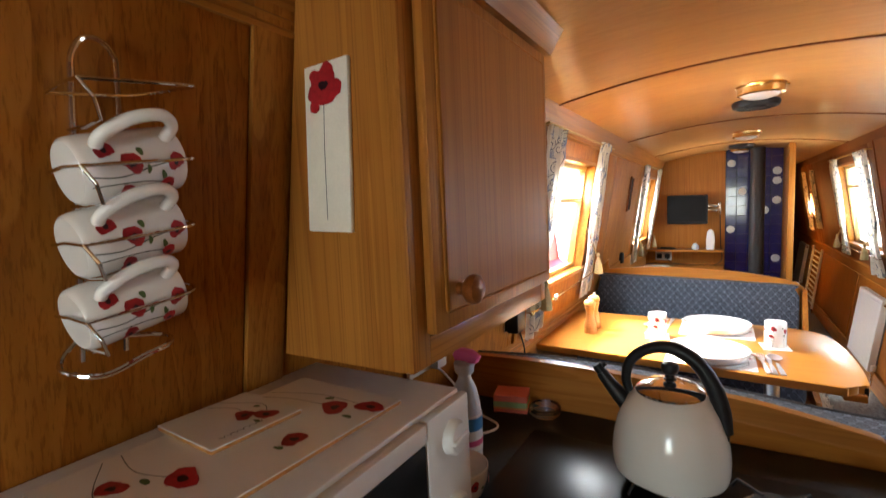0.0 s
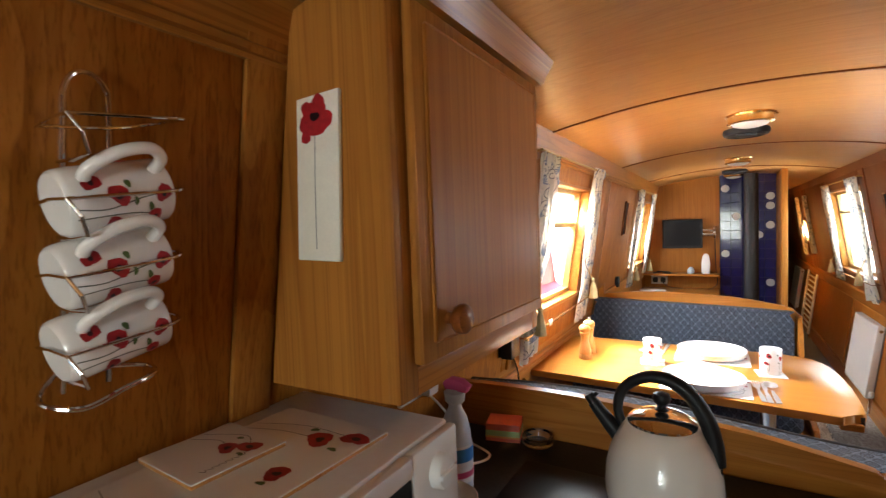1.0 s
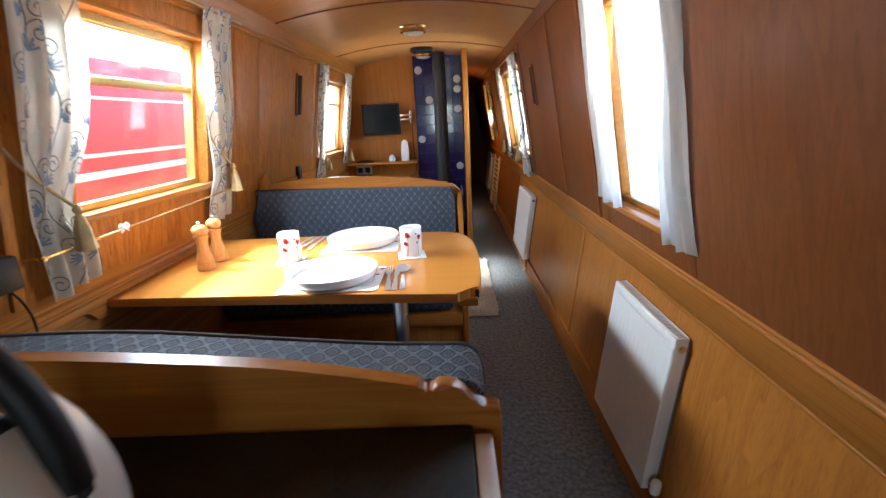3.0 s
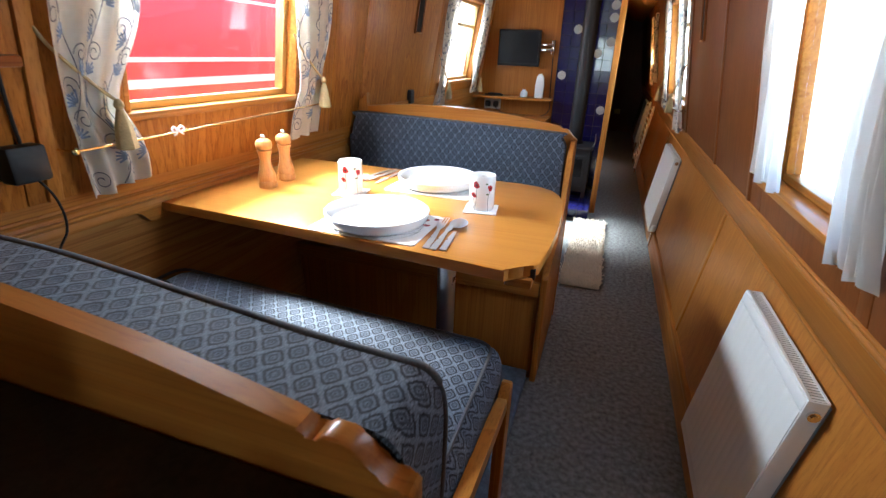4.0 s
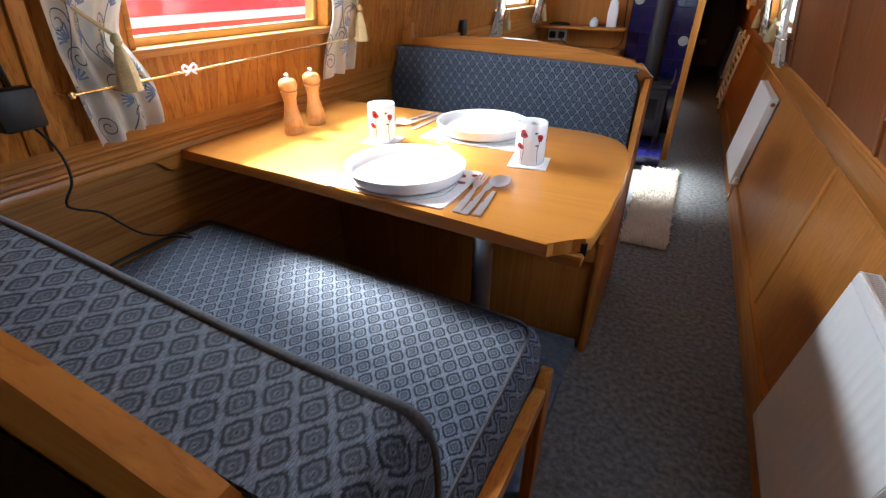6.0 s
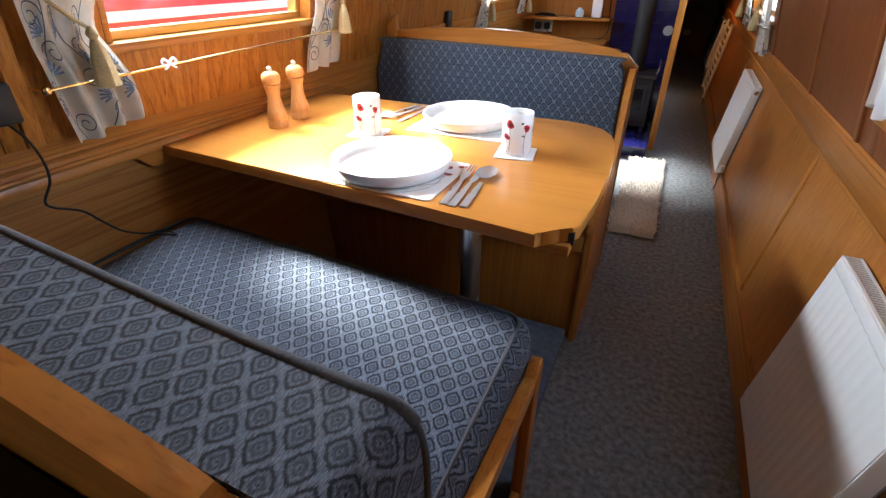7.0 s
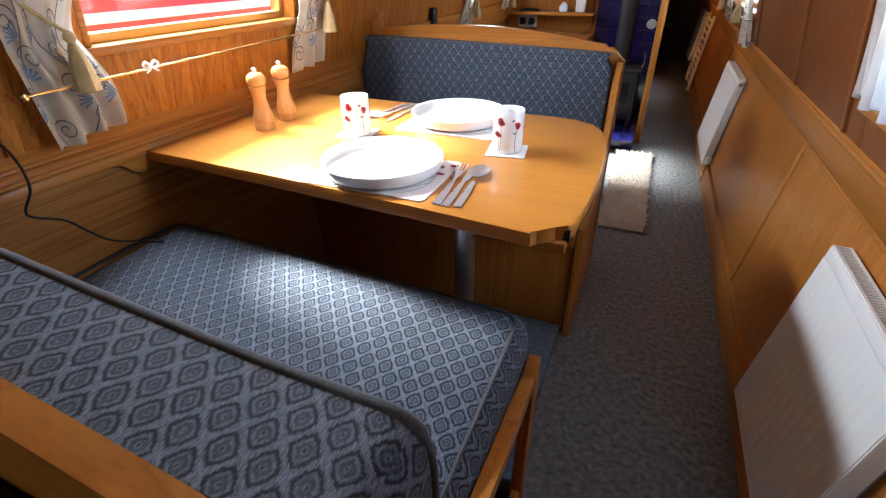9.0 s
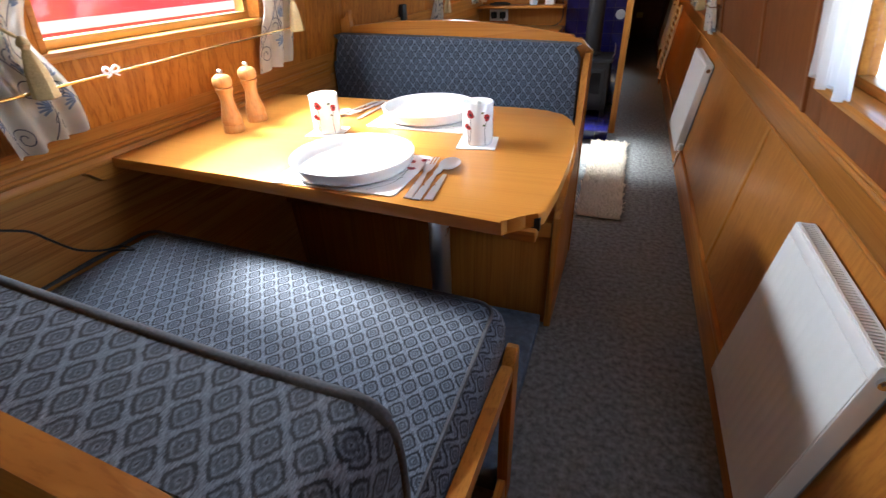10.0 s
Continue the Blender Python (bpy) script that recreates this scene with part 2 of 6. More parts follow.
def fabric(name, light, mid, dark, a=0.039, c=0.049):
    """Jacquard with a lattice of lozenges, laid out in metres on the cushion's faces."""
    m, b = base(name, mid, 0.7, 0, 0, 0.25)
    b.inputs["Sheen Weight"].default_value = 0.04
    tc = node(m, "ShaderNodeTexCoord")
    wob = node(m, "ShaderNodeTexNoise", Scale=18.0, Detail=2.0)
    link(m, tc.outputs["UV"], wob.inputs["Vector"])
    sh = node(m, "ShaderNodeVectorMath")
    sh.operation = "SCALE"
    sh.inputs["Scale"].default_value = 0.004
    link(m, wob.outputs["Color"], sh.inputs[0])
    ad = node(m, "ShaderNodeVectorMath")
    ad.operation = "ADD"
    link(m, tc.outputs["UV"], ad.inputs[0])
    link(m, sh.outputs[0], ad.inputs[1])
    sp = node(m, "ShaderNodeSeparateXYZ")
    link(m, ad.outputs[0], sp.inputs[0])

    def mth(op, x, y=None):
        n = node(m, "ShaderNodeMath")
        n.operation = op
        for i, q in enumerate((x, y)):
            if q is None:
                continue
            if hasattr(q, "is_output"):
                link(m, q, n.inputs[i])
            else:
                n.inputs[i].default_value = q
        return n.outputs[0]
    u, v = mth("DIVIDE", sp.outputs[0], a), mth("DIVIDE", sp.outputs[1], c)
    fp = mth("ABSOLUTE", mth("SUBTRACT", mth("FRACT", mth("ADD", u, v)), 0.5))
    fq = mth("ABSOLUTE", mth("SUBTRACT", mth("FRACT", mth("SUBTRACT", u, v)), 0.5))
    big = mth("MAXIMUM", fp, fq)
    soft = mth("MULTIPLY", mth("ADD", fp, fq), 0.62)
    d = mth("ADD", mth("MULTIPLY", big, 0.75), mth("MULTIPLY", soft, 0.25))
    weave = noise_tex(m, coords(m, (700, 190, 700), "UV", (0, 0, 0.5)), 1.0, 2, 0.6)
    dd = mth("ADD", d, mth("MULTIPLY", mth("SUBTRACT", weave, 0.5), 0.20))
    low = tuple(0.55 * p + 0.45 * q for p, q in zip(mid, dark))
    col = ramp(m, dd, [(0.0, dark), (0.035, low), (0.06, light), (0.10, mid), (0.135, low), (0.16, low), (0.19, mid), (0.24, light), (0.285, mid), (0.305, dark), (0.368, dark), (0.386, mid), (0.42, light), (0.455, light), (0.5, tuple(1.15 * q for q in light))])
    twill = noise_tex(m, coords(m, (900, 90, 900), "UV", (0, 0, 0.62)), 1.0, 2, 0.6)
    col = mixc(m, 0.8, col, ramp(m, twill, [(0.34, (0.30, 0.30, 0.30)), (0.62, (1.3, 1.3, 1.3))]), "MULTIPLY")
    col = mixc(m, 0.45, col, ramp(m, weave, [(0.34, (0.3, 0.3, 0.3)), (0.62, (1.2, 1.2, 1.2))]), "MULTIPLY")
    worn = noise_tex(m, coords(m, (5, 5, 5), "UV"), 1.0, 3)
    col = mixc(m, 0.4, col, ramp(m, worn, [(0.3, (0.75, 0.75, 0.75)), (0.7, (1, 1, 1))]), "MULTIPLY")
    link(m, col, b.inputs["Base Color"])
    bump(m, b, mth("ADD", weave, mth("MULTIPLY", d, 1.5)), 0.6, 0.002)
    return m


M["fabric"] = fabric("blue_jacquard", (0.132, 0.156, 0.200), (0.066, 0.080, 0.108), (0.008, 0.011, 0.018))


def printed(name, inked=True):
    """Cream curtain cloth, with or without a small scrolling blue-grey print."""
    m, b = base(name, (0.7, 0.66, 0.56), 0.9, 0, 0, 0.1)
    b.inputs["Sheen Weight"].default_value = 0.15
    v = coords(m, (1, 1, 1), "UV")
    n1 = noise_tex(m, v, 10.0, 1.0, 0.4, 1.4)
    n2 = noise_tex(m, v, 19.0, 1.0, 0.4, 1.2)
    n3 = noise_tex(m, v, 420, 2)
    cream, ink, blue = (0.84, 0.81, 0.73), (0.16, 0.17, 0.19), (0.26, 0.31, 0.40)
    white = (1, 1, 1)
    k1 = ramp(m, n1, [(0.0, white), (0.482, white), (0.494, ink), (0.506, ink), (0.518, white), (1.0, white)])
    k2 = ramp(m, n2, [(0.0, white), (0.60, white), (0.63, blue), (0.75, (0.30, 0.36, 0.46))])
    soft = ramp(m, n2, [(0.3, (0.90, 0.90, 0.90)), (0.7, (1, 1, 1))])
    c = mixc(m, 0.85, mixc(m, 0.8, cream, k1, "MULTIPLY"), k2, "MULTIPLY") if inked else mixc(m, 1.0, cream, soft, "MULTIPLY")
    link(m, c, b.inputs["Base Color"])
    bump(m, b, n3, 0.3, 0.0008)
    tr = node(m, "ShaderNodeBsdfTranslucent")
    link(m, c, tr.inputs["Color"])
    mx = node(m, "ShaderNodeMixShader")
    mx.inputs[0].default_value = 0.35
    link(m, b.outputs[0], mx.inputs[1])
    link(m, tr.outputs[0], mx.inputs[2])
    link(m, mx.outputs[0], m.node_tree.nodes["Material Output"].inputs["Surface"])
    return m


M["curtain"] = printed("printed_curtain_cloth")
M["curtain_plain"] = printed("cream_curtain_cloth", False)
M["ink"] = speckled("grey_blue_print", (0.13, 0.14, 0.17), 0.3, 200, 0.9, spec=0.1)
M["leafink"] = speckled("soft_blue_leaf_print", (0.30, 0.37, 0.50), 0.35, 200, 0.9, spec=0.1)
m, b = base("white_voile", (0.86, 0.85, 0.83), 0.9, 0, 0, 0.1)
bump(m, b, noise_tex(m, coords(m, (1, 1, 1)), 500, 2), 0.3, 0.0006)
tr = node(m, "ShaderNodeBsdfTranslucent", Color=(0.9, 0.89, 0.87, 1))
mx = node(m, "ShaderNodeMixShader")
mx.inputs[0].default_value = 0.6
link(m, b.outputs[0], mx.inputs[1])
link(m, tr.outputs[0], mx.inputs[2])
link(m, mx.outputs[0], m.node_tree.nodes["Material Output"].inputs["Surface"])
M["voile"] = m
M["gravel"] = speckled("pale_gravel", (0.62, 0.60, 0.56), 0.3, 40, 0.9, 0, 0.8, 0.02)
M["carblue"] = speckled("blue_car_paint", (0.03, 0.12, 0.42), 0.08, 8, 0.25, 0, 0.02, coat=0.6)

# ---- building helpers ----
def box(bm, x0, x1, y0, y1, z0, z1, bevel=0.0, seg=2):
    vs = [bm.verts.new((x, y, z)) for x in (x0, x1) for y in (y0, y1) for z in (z0, z1)]
    fs = [bm.faces.new([vs[i] for i in f]) for f in ((0, 1, 3, 2), (4, 6, 7, 5), (0, 4, 5, 1), (2, 3, 7, 6), (0, 2, 6, 4), (1, 5, 7, 3))]
    if bevel:
        bmesh.ops.bevel(bm, geom=list({e for f in fs for e in f.edges}), offset=bevel, segments=seg, profile=0.5, affect="EDGES")
    return bm


def hexa(bm, corners, bevel=0.0):
    """Eight corners: the four of one end in order, then the four of the other end."""
    vs = [bm.verts.new(c) for c in corners]
    fs = [bm.faces.new([vs[i] for i in f]) for f in ((3, 2, 1, 0), (4, 5, 6, 7), (0, 1, 5, 4), (1, 2, 6, 5), (2, 3, 7, 6), (3, 0, 4, 7))]
    if bevel:
        bmesh.ops.bevel(bm, geom=list({e for f in fs for e in f.edges}), offset=bevel, segments=2, profile=0.5, affect="EDGES")
    return bm


def prism(bm, pts, axis, a, b, bevel=0.0, seg=2):
    """A plane outline pushed along an axis; pts in the order of the two other axes."""
    def at(p, q):
        return {"x": (q, p[0], p[1]), "y": (p[0], q, p[1]), "z": (p[0], p[1], q)}[axis]
    lo, hi = [bm.verts.new(at(p, a)) for p in pts], [bm.verts.new(at(p, b)) for p in pts]
    n = len(pts)
    caps = [bm.faces.new(lo), bm.faces.new(hi)]
    for i in range(n):
        bm.faces.new((lo[i], lo[(i + 1) % n], hi[(i + 1) % n], hi[i]))
    if bevel:
        edges = {e for f in caps for e in f.edges}
        bmesh.ops.bevel(bm, geom=list(edges), offset=bevel, segments=seg, profile=0.5, affect="EDGES")
    return bm


def lathe(bm, profile, seg=24, at=(0, 0, 0), close=True):
    rings = []
    for r, z in profile:
        rings.append([bm.verts.new((at[0] + r * math.cos(2 * math.pi * i / seg), at[1] + r * math.sin(2 * math.pi * i / seg), at[2] + z)) for i in range(seg)])
    for p, q in zip(rings, rings[1:]):
        for i in range(seg):
            bm.faces.new((p[i], p[(i + 1) % seg], q[(i + 1) % seg], q[i]))
    if close:
        bm.faces.new(rings[0][::-1]), bm.faces.new(rings[-1])
    return bm


def smooth_path(pts, per=6):
    pts = [Vector(p) for p in pts]
    out = []
    for i in range(len(pts) - 1):
        p0, p1, p2, p3 = pts[max(i - 1, 0)], pts[i], pts[i + 1], pts[min(i + 2, len(pts) - 1)]
        for k in range(per):
            t = k / per
            out.append(0.5 * (2 * p1 + (p2 - p0) * t + (2 * p0 - 5 * p1 + 4 * p2 - p3) * t * t + (3 * p1 - p0 - 3 * p2 + p3) * t ** 3))
    return out + [pts[-1]]


def tube(bm, pts, r, seg=8, closed=False):
    pts = [Vector(p) for p in pts]
    n, rings, side = len(pts), [], None
    rr = r if hasattr(r, "__len__") else [r] * n
    for i, p in enumerate(pts):
        d = (pts[(i + 1) % n] - pts[i - 1]) if closed else (pts[min(i + 1, n - 1)] - pts[max(i - 1, 0)])
        d.normalize()
        if side is None:
            side = d.orthogonal().normalized()
        side = (side - d * side.dot(d)).normalized()
        up = d.cross(side)
        rings.append([bm.verts.new(p + rr[i] * (side * math.cos(2 * math.pi * k / seg) + up * math.sin(2 * math.pi * k / seg))) for k in range(seg)])
    for i in range(n if closed else n - 1):
        p, q = rings[i], rings[(i + 1) % n]
        for k in range(seg):
            bm.faces.new((p[k], p[(k + 1) % seg], q[(k + 1) % seg], q[k]))
    if not closed:
        bm.faces.new(rings[0][::-1]), bm.faces.new(rings[-1])
    return bm


def grid_sheet(bm, nu, nv, fn):
    vs = [[bm.verts.new(fn(i / nu, j / nv)) for j in range(nv + 1)] for i in range(nu + 1)]
    for i in range(nu):
        for j in range(nv):
            bm.faces.new((vs[i][j], vs[i + 1][j], vs[i + 1][j + 1], vs[i][j + 1]))
    return bm


def mesh_of(name, bm, mat, flat=False, uv=False):
    bmesh.ops.recalc_face_normals(bm, faces=bm.faces)
    if uv:
        lay = bm.loops.layers.uv.verify()
        for f in bm.faces:
            n = f.normal
            ax = max(range(3), key=lambda i: abs(n[i]))
            for lp in f.loops:
                c = lp.vert.co
                lp[lay].uv = (c.x, c.y) if ax == 2 else ((c.x, c.z) if ax == 1 else (1.0 - c.z, c.y))
    me = bpy.data.meshes.new(name)
    bm.to_mesh(me)
    bm.free()
    me.materials.append(mat)
    if not flat:
        me.shade_smooth()
        me.set_sharp_from_angle(angle=radians(38))
    return me


def part(name, bm, material, parent, label="", flat=False, uv=False):
    ob = new(name, mesh_of(name, bm, material, flat, uv))
    ob.parent = parent
    if label:
        tagged(ob, label=label)
    return ob


def thing(name, loc, label, category, group="", kind=""):
    ob = new(name)
    ob.empty_display_size = 0.05
    ob.location = loc
    return tagged(ob, label, category, group, kind)


def solid(name, bm, material, label, category, group="", kind="", loc=(0, 0, 0), flat=False, uv=False):
    ob = new(name, mesh_of(name, bm, material, flat, uv))
    ob.location = loc
    return tagged(ob, label, category, group, kind)


def structure(name, bm, material, label):
    return solid(name, bm, material, label, name.split("_")[0], kind="structure")


def B():
    return bmesh.new()

# ---- structure ----
Y0, YB, YE = -1.6, 5.5, 10.2     # behind the eye, the saloon's bulkhead, the far end
T = 0.07                          # wall thickness
WINDOWS = {"window_1": (-1, 1.92, 2.64, 1.03, 1.58), "window_2": (1, 1.885, 2.49, 0.91, 1.61),
           "window_3": (-1, 4.30, 5.15, 1.00, 1.58), "window_4": (1, 4.25, 5.30, 0.95, 1.60), "window_6": (1, 6.72, 7.0, 1.10, 1.38)}


def slab(bm, side, y0, y1, z0, z1, t0=0.0, t1=T):
    """A piece of a leaning cabin side between two heights, from depth t0 to t1 behind the inner face."""
    zs = (z0, z1) if not (z0 < RAIL_Z < z1) else (z0, RAIL_Z - 1e-4, RAIL_Z, z1)
    for a, c in ((zs[0], zs[1]),) if len(zs) == 2 else ((zs[0], zs[1]), (zs[2], zs[3])):
        c2 = c - 1e-5 if abs(c - RAIL_Z) < 1e-3 and a < RAIL_Z - 0.01 else c
        xa, xc = inner(side, a), inner(side, c2)
        hexa(bm, [(xa + side * t0, y0, a), (xa + side * t1, y0, a), (xc + side * t1, y0, c), (xc + side * t0, y0, c),
                  (xa + side * t0, y1, a), (xa + side * t1, y1, a), (xc + side * t1, y1, c), (xc + side * t0, y1, c)])


def wall_side(name, side, label):
    bm = B()
    holes = sorted(v[1:] for v in WINDOWS.values() if v[0] == side)
    slab(bm, side, Y0, YE, 0.0, RAIL_Z - 0.001)
    y = Y0
    for a, c, z0, z1 in holes:
        slab(bm, side, y, a, RAIL_Z, 1.80)
        slab(bm, side, a, c, RAIL_Z, z0)
        slab(bm, side, a, c, z1, 1.80)
        y = c
    slab(bm, side, y, YE, RAIL_Z, 1.80)
    return structure(name, bm, M["pine_y"], label)


wall_l = wall_side("wall_left", -1, "varnished orange pine cabin side with windows above a ledge")
wall_r = wall_side("wall_right", 1, "varnished reddish veneer cabin side above pine lower panels")

bm = B()
box(bm, -0.75, 1.05, Y0, YE, -0.08, 0.0)
floor = structure("floor", bm, M["carpet"], "dark grey speckled fitted carpet along the aisle")

# curved ceiling with thin dark cover strips over its joints
bm = B()
N = 28
prof = [(MID - 0.76 + 1.52 * i / N, ceiling_z(MID - 0.76 + 1.52 * i / N)) for i in range(N + 1)]
prism(bm, prof + [(x, z + 0.03) for x, z in prof[::-1]], "y", Y0, YE)
ceiling = structure("ceiling", bm, M["ceil"], "curved honey-coloured veneer ceiling in wide sheets")
for y in (0.52, 1.87, 3.34, 4.70):
    bm = B()
    pr = [(MID - 0.69 + 1.38 * i / N, ceiling_z(MID - 0.69 + 1.38 * i / N)) for i in range(N + 1)]
    prism(bm, [(x, z + 0.002) for x, z in pr] + [(x, z - 0.005) for x, z in pr[::-1]], "y", y - 0.006, y + 0.006)
    structure("trim_ceiling", bm, M["trim"], "thin dark strip across a ceiling joint")

# end of the saloon: bulkhead, tiled stove recess, corridor beyond
bm = B()
box(bm, -0.75, 0.012, YB, YB + 0.04, 0.0, 1.86)
structure("wall_bulkhead", bm, M["panel_z"], "varnished pine bulkhead carrying the television")
bm = B()
box(bm, 0.012, 0.475, YB + 0.012, YB + 0.05, 0.0, 1.86)
wall_t = structure("wall_stove", bm, M["grout"], "cobalt blue tiled recess behind the stove")
bm = B()
box(bm, 0.475, 0.505, 5.02, YE, 0.0, 1.86)
structure("wall_corridor", bm, M["panel_z"], "varnished pine partition along the corridor")
bm = B()
box(bm, 0.468, 0.512, 4.99, 5.02, 0.0, 1.86, 0.004)
structure("trim_partition", bm, M["pine_z"], "pine edge trim of the corridor partition")
bm = B()
box(bm, 0.40, 1.05, YE - 0.04, YE, 0.0, 1.86)
structure("wall_far", bm, M["red_z"], "dark pine door and bulkhead at the far end")
# unseen rear bulkhead; its glazed opening is invented to admit the fill light
bm = B()
for x0, x1, z0, z1 in ((-0.80, -0.15, 0.0, 1.86), (0.41, 1.06, 0.0, 1.86), (-0.15, 0.41, 0.0, 0.90), (-0.15, 0.41, 1.58, 1.86)):
    box(bm, x0, x1, Y0 - 0.05, Y0, z0, z1)
wall_b = structure("wall_back", bm, M["panel_z"], "varnished pine bulkhead behind the eye, with an opening added for fill light")
bm = B(); box(bm, -0.15, 0.41, Y0 - 0.034, Y0 - 0.030, 0.90, 1.58)
pane_b = part("pane", bm, M["pane"], wall_b, "clear pane in the opening added for fill light")
pane_b.visible_shadow = False

# upper veneer panels between the windows, each a sheet of its own
def sheet(parent, side, y0, y1, z0, z1, mat, name="panel", t=0.006):
    bm = B()
    a, c = z0, z1
    xa, xc = inner(side, a), inner(side, c)
    hexa(bm, [(xa - side * t, y0, a), (xa + side * 0.001, y0, a), (xc + side * 0.001, y0, c), (xc - side * t, y0, c),
              (xa - side * t, y1, a), (xa + side * 0.001, y1, a), (xc + side * 0.001, y1, c), (xc - side * t, y1, c)], 0.0015)
    return part(name, bm, mat, parent)


def fill_sheets(parent, side, joints, mat, z0, z1):
    """Sheets from joint to joint, cut round the windows."""
    wins = [v[1:] for v in WINDOWS.values() if v[0] == side]
    for a, c in zip(joints, joints[1:]):
        a, c = a + 0.0015, c - 0.0015
        hit = [w for w in wins if w[0] < c - 0.01 and w[1] > a + 0.01]
        if not hit:
            sheet(parent, side, a, c, z0, z1, mat)
            continue
        w = hit[0]
        if w[0] - a > 0.03:
            sheet(parent, side, a, w[0], z0, z1, mat)
        if c - w[1] > 0.03:
            sheet(parent, side, w[1], c, z0, z1, mat)
        sheet(parent, side, max(a, w[0]), min(c, w[1]), z0, w[2], mat)
        sheet(parent, side, max(a, w[0]), min(c, w[1]), w[3], z1, mat)


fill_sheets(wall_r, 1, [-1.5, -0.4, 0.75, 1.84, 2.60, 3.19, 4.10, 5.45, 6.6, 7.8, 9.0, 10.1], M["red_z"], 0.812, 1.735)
fill_sheets(wall_l, -1, [-1.5, -0.3, 0.53, 1.66, 2.90, 3.17, 4.15, 5.42], M["grain_z"], 0.86, 1.70)


def strip(name, side, y0, y1, z0, z1, t, mat, label, bevel=0.004):
    bm = B()
    xa, xc = inner(side, z0), inner(side, z1 if not z0 < RAIL_Z <= z1 else RAIL_Z - 1e-4)
    hexa(bm, [(xa - side * t, y0, z0), (xa + side * 0.004, y0, z0), (xc + side * 0.004, y0, z1), (xc - side * t, y0, z1),
              (xa - side * t, y1, z0), (xa + side * 0.004, y1, z0), (xc + side * 0.004, y1, z1), (xc - side * t, y1, z1)], bevel)
    return structure(name, bm, mat, label)


# right side: gunwale rail with mouldings, lower panels in stiles, skirting
bm = B()
prism(bm, [(0.962, 0.712), (0.968, 0.705), (1.03, 0.705), (1.03, 0.797), (0.956, 0.797)], "y", Y0, YE, 0.002)
structure("trim_rail", bm, M["rail_y"], "pine gunwale rail with a moulded edge")
for z, r in ((0.803, 0.024), (0.815, 0.016), (0.700, 0.012)):
    bm = B()
    x = inner(1, z) - 0.004 if z > 0.8 else 0.968
    tube(bm, [(x, Y0, z), (x, YE, z)], r * 0.42, 10)
    structure("trim_moulding", bm, M["rail_y"], "rounded pine moulding along the gunwale rail")
strip("baseboard_right", 1, Y0, YE, 0.0, 0.098, 0.016, M["pine_y"], "pine skirting board along the aisle")
strip("trim_skirting", 1, Y0, YE, 0.098, 0.122, 0.022, M["pine_y"], "rounded pine moulding on the skirting", 0.008)
for y in (0.55, 3.02, 5.3, 7.5):
    strip("trim_stile", 1, y - 0.016, y + 0.016, 0.123, 0.704, 0.012, M["pine_z"], "upright pine stile between lower panels")
for a, c in zip((0.55, 3.02, 5.3), (3.02, 5.3, 7.5)):
    bm = B()
    xa, xc = inner(1, 0.123), inner(1, 0.70)
    hexa(bm, [(xa - 0.006, a + 0.016, 0.123), (xa, a + 0.016, 0.123), (xc, a + 0.016, 0.70), (xc - 0.006, a + 0.016, 0.70),
              (xa - 0.006, c - 0.016, 0.123), (xa, c - 0.016, 0.123), (xc, c - 0.016, 0.70), (xc - 0.006, c - 0.016, 0.70)])
    part("panel", bm, M["panel_z"], wall_r)
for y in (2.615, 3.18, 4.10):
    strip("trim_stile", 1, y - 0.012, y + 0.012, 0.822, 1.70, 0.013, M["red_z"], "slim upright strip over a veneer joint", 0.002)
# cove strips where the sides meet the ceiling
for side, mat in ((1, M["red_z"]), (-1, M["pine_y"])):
    bm = B()
    x = inner(side, 1.71)
    if side < 0:
        x = inner(-1, 1.652)
        prism(bm, [(x - 0.03, 1.652), (x + 0.014, 1.652), (x + 0.018, 1.658), (x + 0.014, 1.666), (x + 0.019, 1.674), (x + 0.015, 1.680), (x + 0.044, 1.768), (x - 0.03, 1.768)], "y", Y0, YE, 0.001)
    else:
        prism(bm, [(x + side * 0.02, 1.695), (x - side * 0.006, 1.695), (x - side * 0.012, 1.705), (x - side * 0.022, 1.753), (x + side * 0.02, 1.76)], "y", Y0, YE, 0.003)
    structure("trim_cove", bm, mat, "pine cove between cabin side and ceiling")

# left side: ledge at the table's height with its moulding and cut-away brackets, oak lining below
bm = B()
xl = inner(-1, 0.78)
prism(bm, [(xl - 0.03, 0.768), (xl + 0.026, 0.768), (xl + 0.028, 0.775), (xl + 0.022, 0.79), (xl + 0.026, 0.80), (xl + 0.016, 0.822), (xl + 0.02, 0.832), (xl + 0.008, 0.86), (xl - 0.03, 0.86)], "y", 1.30, 3.05, 0.0)
structure("trim_ledge", bm, M["pine_y"], "moulded pine ledge under the side window")
for dx, z, r in ((0.026, 0.800, 0.006), (0.018, 0.826, 0.0075), (0.008, 0.856, 0.009)):
    bm = B(); tube(bm, [(xl + dx, 1.30, z), (xl + dx, 3.05, z)], r, 10)
    structure("trim_moulding", bm, M["pine_y"], "rounded pine bead along the window ledge")
bm = B()
prism(bm, [(1.905, 0.7675), (1.918, 0.766), (1.930, 0.758), (1.940, 0.744), (1.952, 0.734), (1.968, 0.731), (3.05, 0.731), (3.05, 0.7675)], "x", xl - 0.02, xl + 0.026, 0.001)
structure("trim_bracket", bm, M["pine_y"], "curved pine bracket end under the ledge")
bm = B()
slab(bm, -1, 1.30, 3.20, 0.0, 0.768, -0.006, 0.0)
structure("trim_lining", bm, M["oak_y"], "oak lining board behind the bench")
